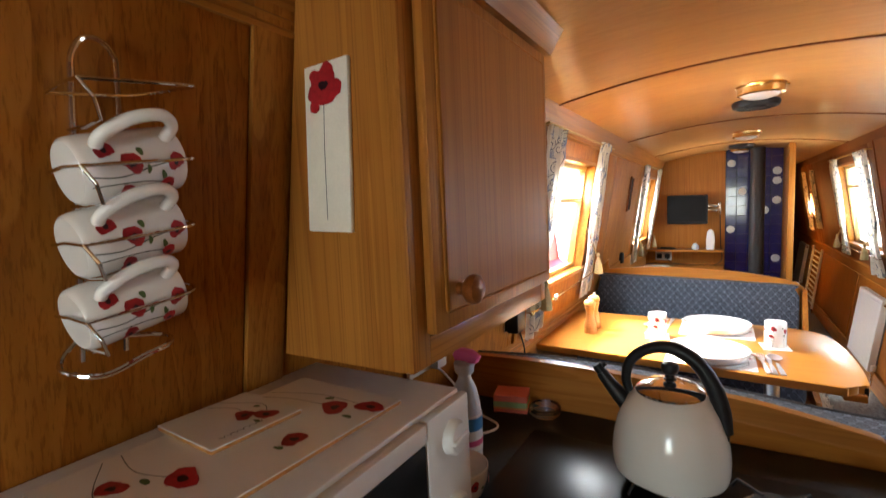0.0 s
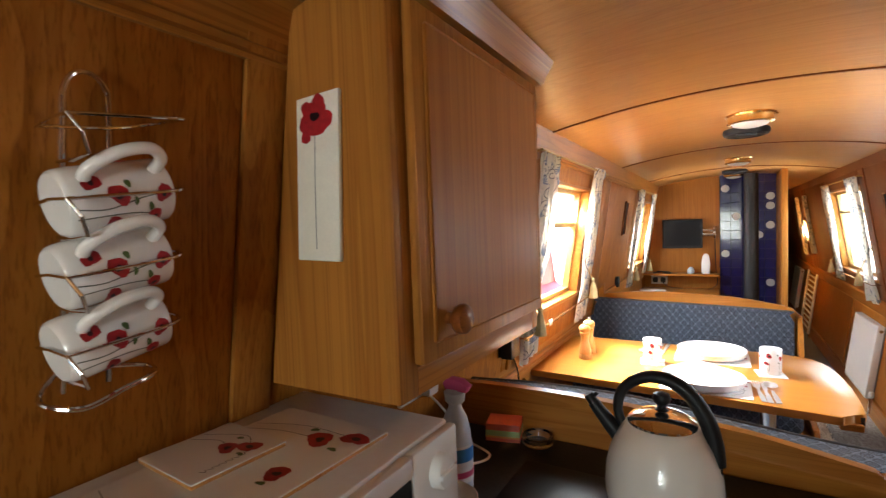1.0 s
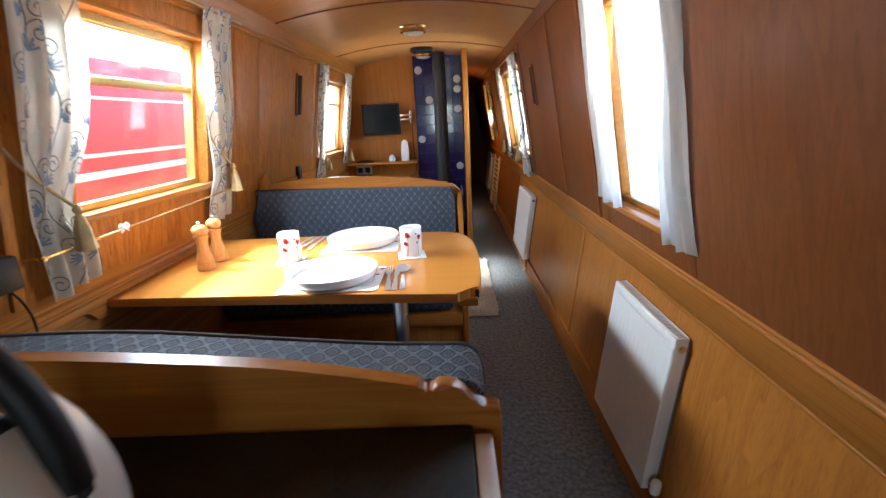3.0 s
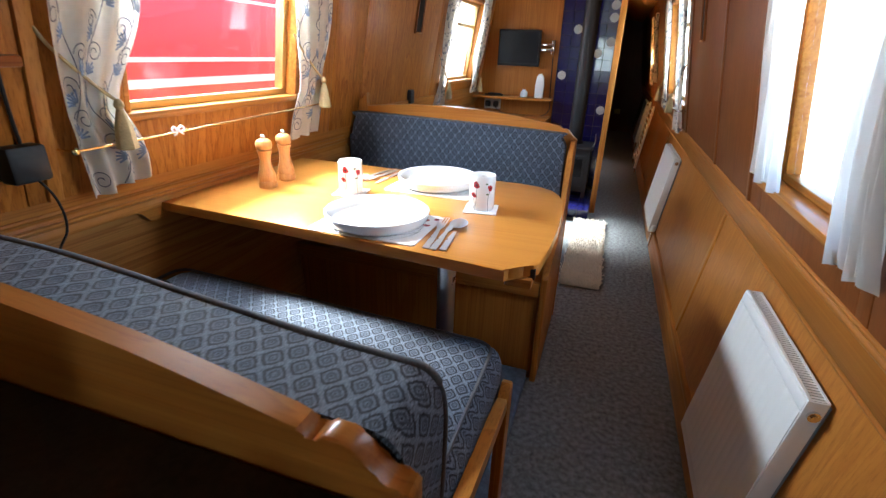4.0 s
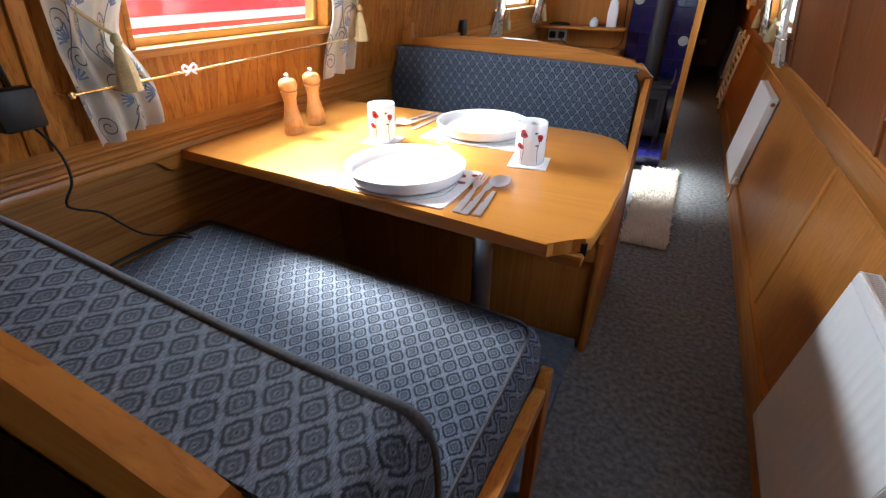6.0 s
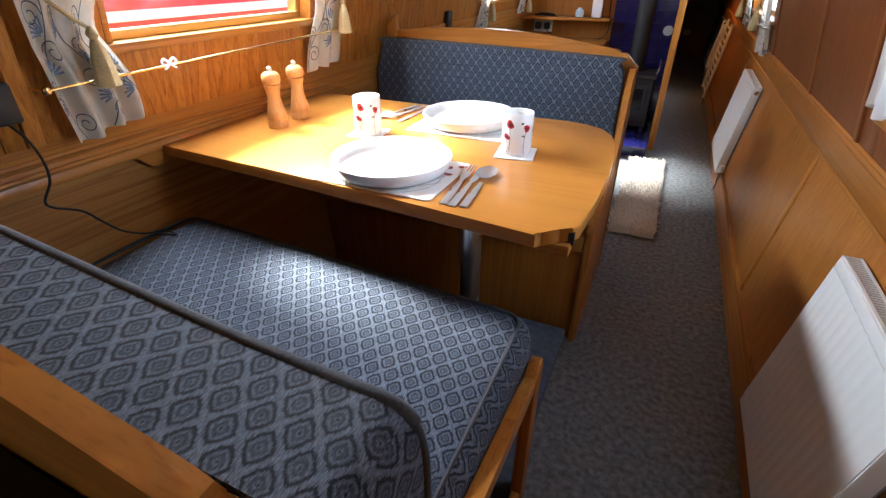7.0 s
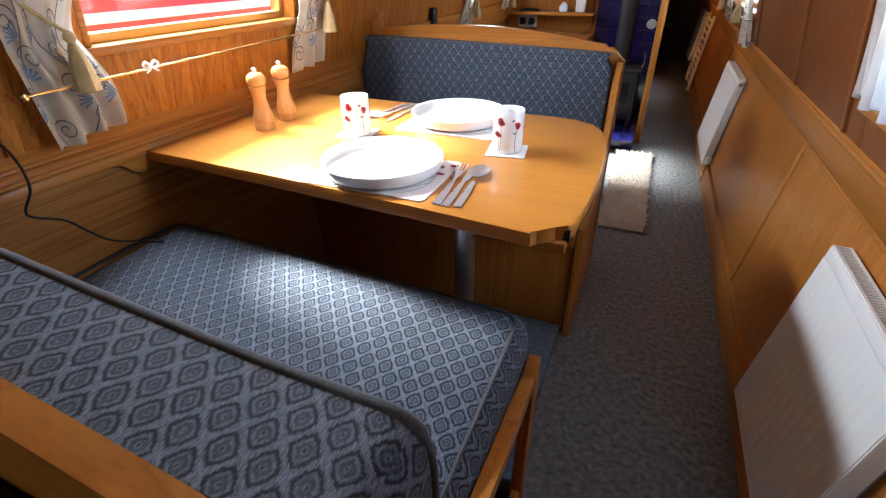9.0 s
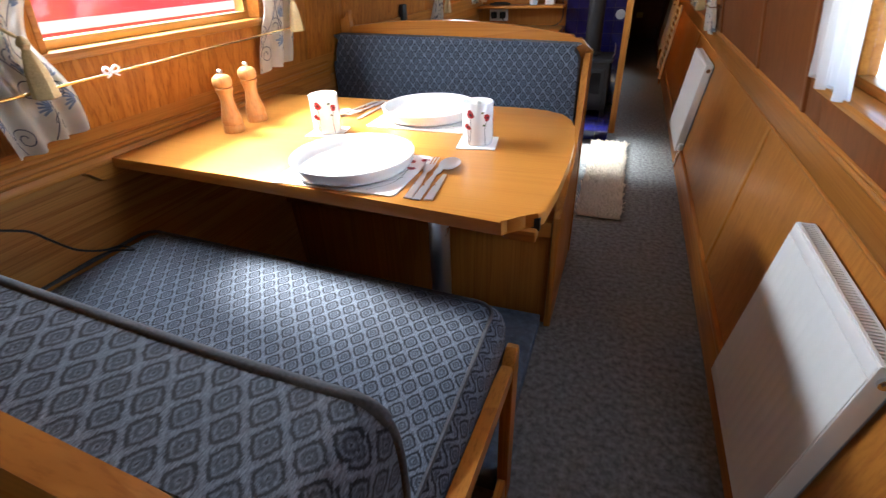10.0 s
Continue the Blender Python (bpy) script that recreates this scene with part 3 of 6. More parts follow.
strip("trim_sill_rail", -1, 3.22, 5.45, 0.86, 0.93, 0.02, M["pine_y"], "pine rail under the further side window")

# ---- windows ----
def window(name, label, rail_at=None, liner=M["pine_y"], frame_mat=M["gold"]):
    side, y0, y1, z0, z1 = WINDOWS[name]
    w = thing(name, (inner(side, z0), (y0 + y1) / 2, z0), label, "window", kind="structure")

    def put(pname, a, c, lo, hi, t0, t1, mat, lab=""):
        bm = B()
        xa, xc = inner(side, lo), inner(side, hi)
        hexa(bm, [(xa + side * t0, a, lo), (xa + side * t1, a, lo), (xc + side * t1, a, hi), (xc + side * t0, a, hi),
                  (xa + side * t0, c, lo), (xa + side * t1, c, lo), (xc + side * t1, c, hi), (xc + side * t0, c, hi)], 0.0025)
        bm.transform(Matrix.Translation(-w.location))
        return part(pname, bm, mat, w, lab)
    f, d = 0.022, 0.05
    put("window_sill", y0 - 0.03, y1 + 0.03, z0 - 0.012, z0 + 0.008, -0.022, d, liner, "pine sill")
    put("reveal", y0 - 0.004, y0 + 0.012, z0 + 0.008, z1, -0.008, d, liner)
    put("reveal", y1 - 0.012, y1 + 0.004, z0 + 0.008, z1, -0.008, d, liner)
    put("reveal", y0 - 0.004, y1 + 0.004, z1 - 0.012, z1 + 0.004, -0.008, d, liner)
    a, c, lo, hi = y0 + 0.012, y1 - 0.012, z0 + 0.008, z1 - 0.012
    put("frame_bar", a, c, lo, lo + f, d - 0.015, d + 0.02, frame_mat, "gold-coloured metal frame")
    put("frame_bar", a, c, hi - f, hi, d - 0.015, d + 0.02, frame_mat)
    put("frame_bar", a, a + f, lo + f, hi - f, d - 0.015, d + 0.02, frame_mat)
    put("frame_bar", c - f, c, lo + f, hi - f, d - 0.015, d + 0.02, frame_mat)
    panes = [(lo + f, hi - f)]
    if rail_at:
        put("glazing_bar", a + f, c - f, rail_at - 0.012, rail_at + 0.012, d - 0.012, d + 0.018, frame_mat)
        panes = [(lo + f, rail_at - 0.012), (rail_at + 0.012, hi - f)]
    for p, q in panes:
        g = put("pane", a + f, c - f, p, q, d + 0.001, d + 0.005, M["pane"])
        g.visible_shadow = False
    return w


window("window_1", "gold-framed side window with a hopper pane above", 1.395)
window("window_2", "side window in a pine reveal, blown out by daylight", None, M["pine_y"], M["pine_y"])
window("window_3", "gold-framed side window near the television", 1.40)
window("window_4", "side window beyond the radiator with glazing bars", 1.42)

# ---- outside ----
bm = B()
box(bm, -900, 900, -900, 900, -1.05, -1.0)
structure("ground", bm, M["ground"], "pale towpath and basin beyond the windows")
boat = thing("moored_boat", (-3.0, 2.5, -1.0), "red narrowboat with white coach lines moored alongside", "boat")
bm = B()
prism(bm, [(-0.95, 0.0), (0.95, 0.0), (0.95, 1.45), (0.80, 1.52), (0.66, 2.82), (0.3, 2.90), (-0.3, 2.90), (-0.66, 2.82), (-0.80, 1.52), (-0.95, 1.45)], "y", -7, 4.7, 0.02)
part("hull", bm, M["redboat"], boat)
for z, h in ((2.105, 0.014), (1.965, 0.026), (2.52, 0.010)):
    bm = B()
    x = 0.80 - (z - 1.52) * 0.111
    box(bm, x - 0.003, x + 0.014, -6.8, 4.6, z - h, z + h)
    part("coach_line", bm, M["whitepaint"], boat, "white painted line")
bank = B()
box(bank, 1.6, 60, -60, 60, -1.0, 0.30, 0.05)
structure("pavement_bank", bank, M["gravel"], "bright gravel bank beside the boat")
car = thing("parked_car", (4.6, 5.6, 0.30), "blue hatchback car parked on the gravel bank", "car")
bm = B()
prism(bm, [(-1.9, 0.28), (1.9, 0.28), (1.95, 0.62), (1.85, 0.82), (0.95, 0.92), (-1.75, 0.95), (-1.92, 0.7)], "x", -0.82, 0.82, 0.06, 3)
part("body", bm, M["carblue"], car)
bm = B()
prism(bm, [(-1.70, 0.94), (0.95, 0.91), (0.35, 1.40), (-1.30, 1.42)], "x", -0.72, 0.72, 0.06, 3)
part("cabin", bm, M["carblue"], car)
for sx in (-1, 1):
    bm = B(); prism(bm, [(-1.50, 0.97), (0.70, 0.95), (0.28, 1.34), (-1.22, 1.36)], "x", sx * 0.70, sx * 0.732, 0.01)
    part("window", bm, M["blackglass"], car)
    for y in (-1.2, 1.25):
        bm = B(); lathe(bm, [(0.20, -0.09), (0.30, -0.09), (0.31, 0.0), (0.30, 0.09), (0.20, 0.09)], 28)
        bm.transform(Matrix.Translation((sx * 0.74, y, 0.31)) @ pose(0, 0, 0, 0, 90, 0))
        wh = part("wheel", bm, M["black"], car)
        bm = B(); lathe(bm, [(0.19, -0.07), (0.20, 0.0), (0.19, 0.07)], 20)
        bm.transform(Matrix.Translation((sx * 0.75, y, 0.31)) @ pose(0, 0, 0, 0, 90, 0))
        part("rim", bm, M["steel"], wh)

# ---- dinette ----
def cushion(bm, x0, x1, y0, y1, z0, z1, r=0.03, crown=0.012, nx=24, ny=12):
    """A stuffed slab with rounded edges and a slightly crowned, uneven top."""
    box(bm, x0, x1, y0, y1, z0, z1, r, 4)
    bmesh.ops.subdivide_edges(bm, edges=[e for e in bm.edges if e.calc_length() > 0.12], cuts=10, use_grid_fill=True)
    for v in bm.verts:
        u, w = (v.co.x - x0) / (x1 - x0) * 2 - 1, (v.co.y - y0) / (y1 - y0) * 2 - 1
        k = max(0, 1 - u ** 4) * max(0, 1 - w ** 4)
        if v.co.z > (z0 + z1) / 2:
            v.co.z += crown * k + 0.003 * noise.noise((v.co.x * 6, v.co.y * 6, 0))
    return bm


def piping(bm, x0, x1, y0, y1, z, r=0.03, t=0.0045):
    pts = []
    for cx, cy, a in ((x1 - r, y1 - r, 0), (x0 + r, y1 - r, 90), (x0 + r, y0 + r, 180), (x1 - r, y0 + r, 270)):
        for k in range(5):
            q = radians(a + k * 22.5)
            pts.append((cx + r * math.cos(q), cy + r * math.sin(q), z))
    return tube(bm, pts, t, 6, True)


bench = thing("dinette_bench", (-0.16, 1.60, 0.0), "pine dinette bench with blue patterned cushions backing onto the galley", "bench", "dinette benches")


def bpart(name, bm, mat, label="", uv=False, par=None):
    p = par or bench
    o = Matrix.Translation(-p.location)
    bm.transform(o)
    return part(name, bm, mat, p, label, uv=uv)


bm = B(); box(bm, -0.69, 0.300, 1.32, 1.88, 0.0, 0.43, 0.003)
bpart("base", bm, M["pine_x"])
top = [(-0.69, 0.948), (-0.50, 0.957), (-0.30, 0.957), (-0.155, 0.951), (0.044, 0.935), (0.124, 0.925), (0.20, 0.912), (0.287, 0.896)]
top = [(p.x, p.z) for p in smooth_path([(x, 0, z) for x, z in top], 4)]
scroll = [(0.292, 0.888), (0.300, 0.884), (0.309, 0.892), (0.325, 0.895), (0.345, 0.886), (0.362, 0.868), (0.380, 0.858), (0.394, 0.858), (0.398, 0.848)]
scroll = [(p.x, p.z) for p in smooth_path([(x, 0, z) for x, z in scroll], 3)]
bm = B()
prism(bm, top + scroll + [(0.398, 0.0), (-0.69, 0.0)], "y", 1.275, 1.302, 0.003)
bpart("back_panel", bm, M["crest_x"], "pine back panel with a curved crest and scrolled end")
bm = B(); cushion(bm, -0.685, 0.357, 1.41, 1.983, 0.432, 0.560, 0.046, 0.018)
for v in bm.verts:
    v.co.y += 0.05 * (0.357 - v.co.x) * (v.co.y > 1.6)
seat1 = bpart("seat_cushion", bm, M["fabric"], "blue lozenge-patterned seat cushion", True)
bm = B(); piping(bm, -0.683, 0.330, 1.418, 1.960, 0.5605, 0.04)
for v in bm.verts:
    v.co.y += 0.05 * (0.357 - v.co.x) * (v.co.y > 1.6)
o = bpart("piping", bm, M["piping"])
bm = B(); piping(bm, -0.683, 0.353, 1.416, 1.980, 0.452, 0.04)
for v in bm.verts:
    v.co.y += 0.05 * (0.357 - v.co.x) * (v.co.y > 1.6)
bpart("piping", bm, M["piping"])
edge = [(-0.685, 0.915), (-0.45, 0.930), (-0.2, 0.930), (0.05, 0.907), (0.21, 0.892), (0.31, 0.887), (0.350, 0.885), (0.370, 0.872), (0.380, 0.845), (0.382, 0.78), (0.380, 0.65)]
edge = [(p.x, p.z) for p in smooth_path([(x, 0, z) for x, z in edge], 5)]
bm = B(); prism(bm, edge + [(0.358, 0.575), (0.350, 0.50), (-0.685, 0.50)], "y", 1.306, 1.416, 0.018, 4)
back1 = bpart("back_cushion", bm, M["fabric"], "blue lozenge-patterned back cushion", True)
for lp in back1.data.uv_layers[0].data:       # the cover is drawn in a little here
    lp.uv = (lp.uv[0] * 1.08, lp.uv[1] * 1.12)
bm = B()
tube(bm, [(x - 0.004 * (z < 0.87), 1.4145, z - 0.004) for x, z in edge] + [(0.366, 1.4145, 0.585)], 0.0072, 10)
bpart("piping", bm, M["piping"])
# end frame: a sloping arm rail let into a post with a rounded head, open below
armtop = [(1.305, 0.580), (1.40, 0.562), (1.55, 0.534), (1.70, 0.506), (1.84, 0.482), (1.889, 0.470)]
bm = B()
prism(bm, armtop + [(y, z - 0.034) for y, z in armtop[::-1]], "x", 0.360, 0.386, 0.005, 3)
bpart("arm_rail", bm, M["pine_y"], "sloping pine arm rail")
bm = B()
prism(bm, [(1.890, 0.0), (1.940, 0.0), (1.944, 0.43), (1.955, 0.462), (1.949, 0.478), (1.930, 0.484), (1.912, 0.476), (1.900, 0.462), (1.890, 0.458)], "x", 0.360, 0.386, 0.004, 3)
bpart("front_post", bm, M["pine_z"], "pine post with a rounded head")
bm = B(); box(bm, 0.3625, 0.3835, 1.305, 1.889, 0.02, 0.09, 0.003)
bpart("foot_rail", bm, M["pine_y"])

bench2 = thing("dinette_bench", (-0.16, 2.90, 0.0), "pine dinette bench with blue patterned cushions and an arched back", "bench", "dinette benches")
bm = B(); box(bm, -0.69, 0.362, 2.61, 3.16, 0.0, 0.43, 0.003)
bpart("base", bm, M["panel_z"], par=bench2)
bm = B(); box(bm, -0.69, 0.362, 2.592, 2.612, 0.375, 0.432, 0.004)
bpart("front_rail", bm, M["pine_x"], par=bench2)
bm = B(); cushion(bm, -0.685, 0.335, 2.60, 3.05, 0.434, 0.55, 0.034)
bpart("seat_cushion", bm, M["fabric"], "blue lozenge-patterned seat cushion", True, bench2)
bm = B()
prof = [(-0.69, 0.810), (-0.674, 0.818), (-0.664, 0.868), (-0.645, 0.914), (-0.60, 0.928), (0.27, 0.905), (0.325, 0.890), (0.352, 0.845), (0.357, 0.52), (-0.69, 0.52)]
pp = [(p.x, p.z) for p in smooth_path([(x, 0, z) for x, z in prof[:8]], 5)] + prof[8:]
prism(bm, pp, "y", 3.095, 3.153, 0.008, 3)
bpart("back_cushion", bm, M["fabric"], "blue lozenge-patterned back cushion", True, bench2)
bm = B()
crest = [(-0.69, 0.935), (-0.60, 0.955), (-0.40, 0.972), (-0.15, 0.975), (0.10, 0.958), (0.28, 0.930), (0.315, 0.925), (0.325, 0.912), (0.345, 0.915), (0.375, 0.885), (0.392, 0.872)]
cc = [(p.x, p.z) for p in smooth_path([(x, 0, z) for x, z in crest], 4)]
prism(bm, cc + [(0.392, 0.0), (-0.69, 0.0)], "y", 3.155, 3.182, 0.003)
bpart("back_panel", bm, M["crest_x"], "pine back panel with an arched crest", par=bench2)
bm = B()
prism(bm, [(-0.662, 0.93), (-0.615, 0.93), (-0.614, 0.972), (-0.618, 0.992), (-0.613, 1.003), (-0.617, 1.016), (-0.626, 1.006), (-0.634, 0.988), (-0.662, 0.978)], "y", 3.150, 3.178, 0.002)
bpart("finial", bm, M["pine_z"], "small scrolled pine bracket at the wall", par=bench2)
bm = B()
endp = [(2.592, 0.0), (3.155, 0.0), (3.155, 0.872), (3.135, 0.868), (3.09, 0.80), (3.04, 0.66), (2.97, 0.57), (2.85, 0.51), (2.66, 0.475), (2.61, 0.47), (2.592, 0.45)]
prism(bm, endp, "x", 0.364, 0.388, 0.004)
bpart("end_board", bm, M["pine_z"], "pine end board curving up to the back", par=bench2)

bm = B(); box(bm, -0.69, 0.352, 1.905, 2.588, 0.0, 0.055, 0.006)
solid("footwell_plinth", bm, M["bluecarpet"], "low plinth with blue-grey carpet between the benches", "plinth", loc=(0, 0, 0))

table = thing("dinette_table", (-0.13, 2.3, 0.055), "honey-coloured wooden dinette table on a steel leg", "table")
out = [(-0.685, 1.993), (-0.3, 1.972), (0.05, 1.946), (0.345, 1.918), (0.352, 1.936), (0.372, 1.944), (0.380, 1.962), (0.402, 1.968), (0.412, 1.985)]
out += [(0.420, 2.10), (0.424, 2.25), (0.420, 2.38), (0.408, 2.50), (0.392, 2.57), (0.360, 2.625), (0.310, 2.655), (0.25, 2.665), (-0.685, 2.685)]
bm = B(); prism(bm, out, "z", 0.752, 0.780, 0.004)
bpart("tabletop", bm, M["table"], par=table)
bm = B(); lathe(bm, [(0.075, 0.055), (0.075, 0.060), (0.03, 0.068), (0.024, 0.075), (0.024, 0.752)], 24, (0.165, 2.08, 0))
bpart("leg", bm, M["steel"], "brushed steel leg", par=table)
bm = B(); box(bm, 0.342, 0.402, 1.95, 1.985, 0.728, 0.751, 0.004)
bpart("corner_block", bm, M["pine_x"], "cut-away corner block with latch", par=table)
bm = B(); box(bm, 0.388, 0.406, 1.966, 1.978, 0.745, 0.772, 0.002)
bpart("latch", bm, M["black"], par=table)

# ---- galley ----
counter = thing("galley_counter", (-0.2, 0.9, 0.0), "pine galley base units under the black worktop", "cabinet")
bm = B(); box(bm, -0.69, 0.333, 0.74, 1.27, 0.0, 0.797, 0.003)
bpart("body", bm, M["panel_z"], par=counter)
bm = B(); box(bm, 0.334, 0.350, 0.735, 1.272, 0.06, 0.80, 0.003)
bpart("end_panel", bm, M["pine_z"], par=counter)
bm = B(); box(bm, -0.69, -0.28, Y0 + 0.02, 0.738, 0.0, 0.797, 0.003)
bpart("body", bm, M["panel_z"], par=counter)
bm = B()
prism(bm, [(-0.695, Y0 + 0.01), (-0.25, Y0 + 0.01), (-0.25, 0.66), (-0.22, 0.70), (0.343, 0.70), (0.358, 0.715), (0.358, 1.273), (-0.695, 1.273)], "z", 0.799, 0.835, 0.005)
solid("worktop", bm, M["worktop"], "black speckled laminate worktop of the galley", "worktop")
bm = B(); box(bm, 0.359, 0.384, 0.70, 1.262, 0.790, 0.829, 0.004)
solid("worktop_edging", bm, M["mwsteel"], "pale metal edging strip on the worktop's end", "edging")

cup = thing("wall_cupboard", (-0.5, 0.55, 1.19), "tall varnished pine wall cupboard up to the ceiling", "cupboard")
bm = B()
CY0, CY1, CX = 0.546, 1.10, -0.382
hexa(bm, [(inner(-1, 1.195) + 0.002, CY0, 1.195), (CX - 0.02, CY0, 1.195), (CX - 0.02, CY0, 1.80), (inner(-1, 1.74), CY0, 1.76),
          (inner(-1, 1.195) + 0.002, CY1, 1.195), (CX - 0.02, CY1, 1.195), (CX - 0.02, CY1, 1.80), (inner(-1, 1.74), CY1, 1.76)])
bpart("body", bm, M["pine_z"], par=cup)
for y0, y1, z0, z1, mat in ((CY0, CY0 + 0.045, 1.195, 1.765, M["pine_z"]), (CY1 - 0.03, CY1, 1.195, 1.765, M["pine_z"]), (CY0 + 0.045, CY1 - 0.03, 1.195, 1.237, M["pine_y"]), (CY0 + 0.045, CY1 - 0.03, 1.735, 1.765, M["pine_y"])):
    bm = B(); box(bm, CX - 0.021, CX, y0, y1, z0, z1, 0.002)
    bpart("face_frame", bm, mat, par=cup)
bm = B()
dx = CX + 0.001
box(bm, dx, dx + 0.017, 0.580, 1.085, 1.243, 1.746, 0.003)
cdoor = bpart("door", bm, M["pine_z"], "plain pine cupboard door", par=cup)
bm = B(); box(bm, dx + 0.017, dx + 0.022, 0.607, 1.058, 1.268, 1.722, 0.0045, 1)
bm.transform(Matrix.Translation(-cup.location))
part("door_panel", bm, M["panel_z"], cdoor)
bm = B()
lathe(bm, [(0.010, 0.0), (0.0095, 0.008), (0.012, 0.012), (0.019, 0.017), (0.0225, 0.025), (0.021, 0.033), (0.014, 0.038), (0.004, 0.040)], 20)
bm.transform(Matrix.Translation(Vector((dx + 0.021, 0.640, 1.300)) - cup.location) @ pose(0, 0, 0, 0, 90, 0))
part("knob", bm, M["trim"], cdoor, "turned wooden knob")
bm = B()
prism(bm, [(CX - 0.02, 1.757), (CX + 0.020, 1.757), (CX + 0.026, 1.770), (CX + 0.034, 1.784), (CX + 0.050, 1.806), (CX - 0.02, 1.808)], "y", CY0 - 0.005, CY1 + 0.03, 0.002)
bpart("cornice", bm, M["pine_y"], "moulded pine cornice", par=cup)

mw = thing("microwave_oven", (-0.54, 0.44, 0.835), "white microwave oven with a black door on the worktop", "microwave")
MX0, MX1, MY0, MY1, MZ0, MZ1 = -0.715, -0.392, 0.165, 0.685, 0.847, 1.127
bm = B(); box(bm, MX0, MX1, MY0, MY1, MZ0, MZ1, 0.006)
bpart("body", bm, M["mwsteel"], par=mw)
bm = B(); box(bm, MX1, MX1 + 0.018, MY1 - 0.125, MY1, MZ0, MZ1 - 0.004, 0.006)
bpart("control_panel", bm, M["white"], par=mw)
bm = B(); box(bm, MX1, MX1 + 0.020, MY0, MY1 - 0.127, MZ1 - 0.034, MZ1 - 0.004, 0.006)
bpart("door_frame", bm, M["white"], par=mw)
bm = B(); box(bm, MX1, MX1 + 0.016, MY0, MY1 - 0.127, MZ0, MZ1 - 0.036, 0.003)
bpart("door", bm, M["blackglass"], "black glass door", par=mw)
for z in (1.075, 0.96):
    bm = B(); lathe(bm, [(0.026, 0), (0.025, 0.012), (0.022, 0.016), (0.006, 0.017)], 28)
    box(bm, -0.004, 0.004, -0.022, 0.022, 0.012, 0.021, 0.002)
    bm.transform(Matrix.Translation((MX1 + 0.018, MY1 - 0.062, z)) @ pose(0, 0, 0, 0, 90, 0))
    bpart("dial", bm, M["white"], "white timer dial", par=mw)
for x in (MX0 + 0.03, MX1 - 0.03):
    for y in (MY0 + 0.04, MY1 - 0.04):
        bm = B(); lathe(bm, [(0.014, 0.8352), (0.014, 0.848)], 12, (x, y, 0))
        bpart("foot", bm, M["black"], par=mw)

# ---- radiators ----
def radiator(loc_y0, loc_y1, z0, z1, label):
    r = thing("radiator", (inner(1, 0.4), (loc_y0 + loc_y1) / 2, 0.0), label, "radiator", "panel radiators")
    def put(name, bm, mat, lab=""):
        for v in bm.verts:                       # the wall leans: follow it
            v.co.x += 0.13 * (v.co.z - 0.4)
        return bpart(name, bm, mat, lab, par=r)
    w = inner(1, 0.4)
    x0, x1 = w - 0.055, w - 0.020
    bm = B()
    n = max(6, int((loc_y1 - loc_y0 - 0.04) / 0.033))
    a, c = loc_y0 + 0.02, loc_y1 - 0.02
    pts = [(x1 - 0.03, loc_y0), (x0, loc_y0)]
    for i in range(n):
        y, s = a + (c - a) * i / n, (c - a) / n
        pts += [(x0, y), (x0, y + s * 0.5), (x0 + 0.0007, y + s * 0.62), (x0 + 0.0007, y + s * 0.88)]
    pts += [(x0, c), (x0, loc_y1), (x1 - 0.03, loc_y1)]
    prism(bm, pts, "z", z0 + 0.03, z1 - 0.03)
    put("front_panel", bm, M["white"])
    bm = B(); box(bm, x0 - 0.0005, x1, loc_y0 - 0.002, loc_y1 + 0.002, z0, z0 + 0.031, 0.006)
    put("edge_roll", bm, M["white"])
    bm = B(); box(bm, x0 - 0.0005, x0 + 0.012, loc_y0 - 0.002, loc_y1 + 0.002, z1 - 0.031, z1 - 0.002, 0.005)
    put("edge_roll", bm, M["white"])
    for y in (loc_y0 - 0.003, loc_y1 - 0.001):
        bm = B(); box(bm, x0 + 0.002, x1 + 0.004, y, y + 0.004, z0 + 0.005, z1, 0.0015)
        put("side_cover", bm, M["white"])
    bm = B()
    k = int((loc_y1 - loc_y0) / 0.0095)
    for i in range(k):
        y = loc_y0 + (loc_y1 - loc_y0) * (i + 0.5) / k
        box(bm, x0 + 0.010, x1, y - 0.0022, y + 0.0022, z1 - 0.006, z1)
    box(bm, x0 + 0.004, x0 + 0.010, loc_y0, loc_y1, z1 - 0.006, z1 + 0.001)
    box(bm, x1, x1 + 0.005, loc_y0, loc_y1, z1 - 0.006, z1 + 0.001)
    put("top_grille", bm, M["white"], "slotted top grille")
    bm = B(); box(bm, x0 + 0.012, x1 + 0.014, loc_y0 + 0.006, loc_y1 - 0.006, z0 + 0.02, z1 - 0.012)
    put("back_panel", bm, M["grey"])
    for y, z, mat in ((loc_y0, z1 - 0.03, M["chrome"]), (loc_y1, z1 - 0.03, M["chrome"])):
        s = -1 if y == loc_y0 else 1
        bm = B(); lathe(bm, [(0.011, 0), (0.011, 0.008), (0.006, 0.008), (0.006, 0.012)], 14)
        bm.transform(Matrix.Translation((x0 + 0.022, y + s * 0.002, z)) @ pose(0, 0, 0, -90 * s, 0, 0))
        put("plug", bm, mat, "chrome air plug")
    bm = B()
    tube(bm, [(x0 + 0.022, loc_y0 - 0.004, z0 + 0.02), (x0 + 0.022, loc_y0 - 0.035, z0 + 0.02), (x0 + 0.022, loc_y0 - 0.04, z0 + 0.005), (x0 + 0.024, loc_y0 - 0.04, 0.03)], 0.008, 10)
    put("pipe", bm, M["chrome"], "chrome valve tail")
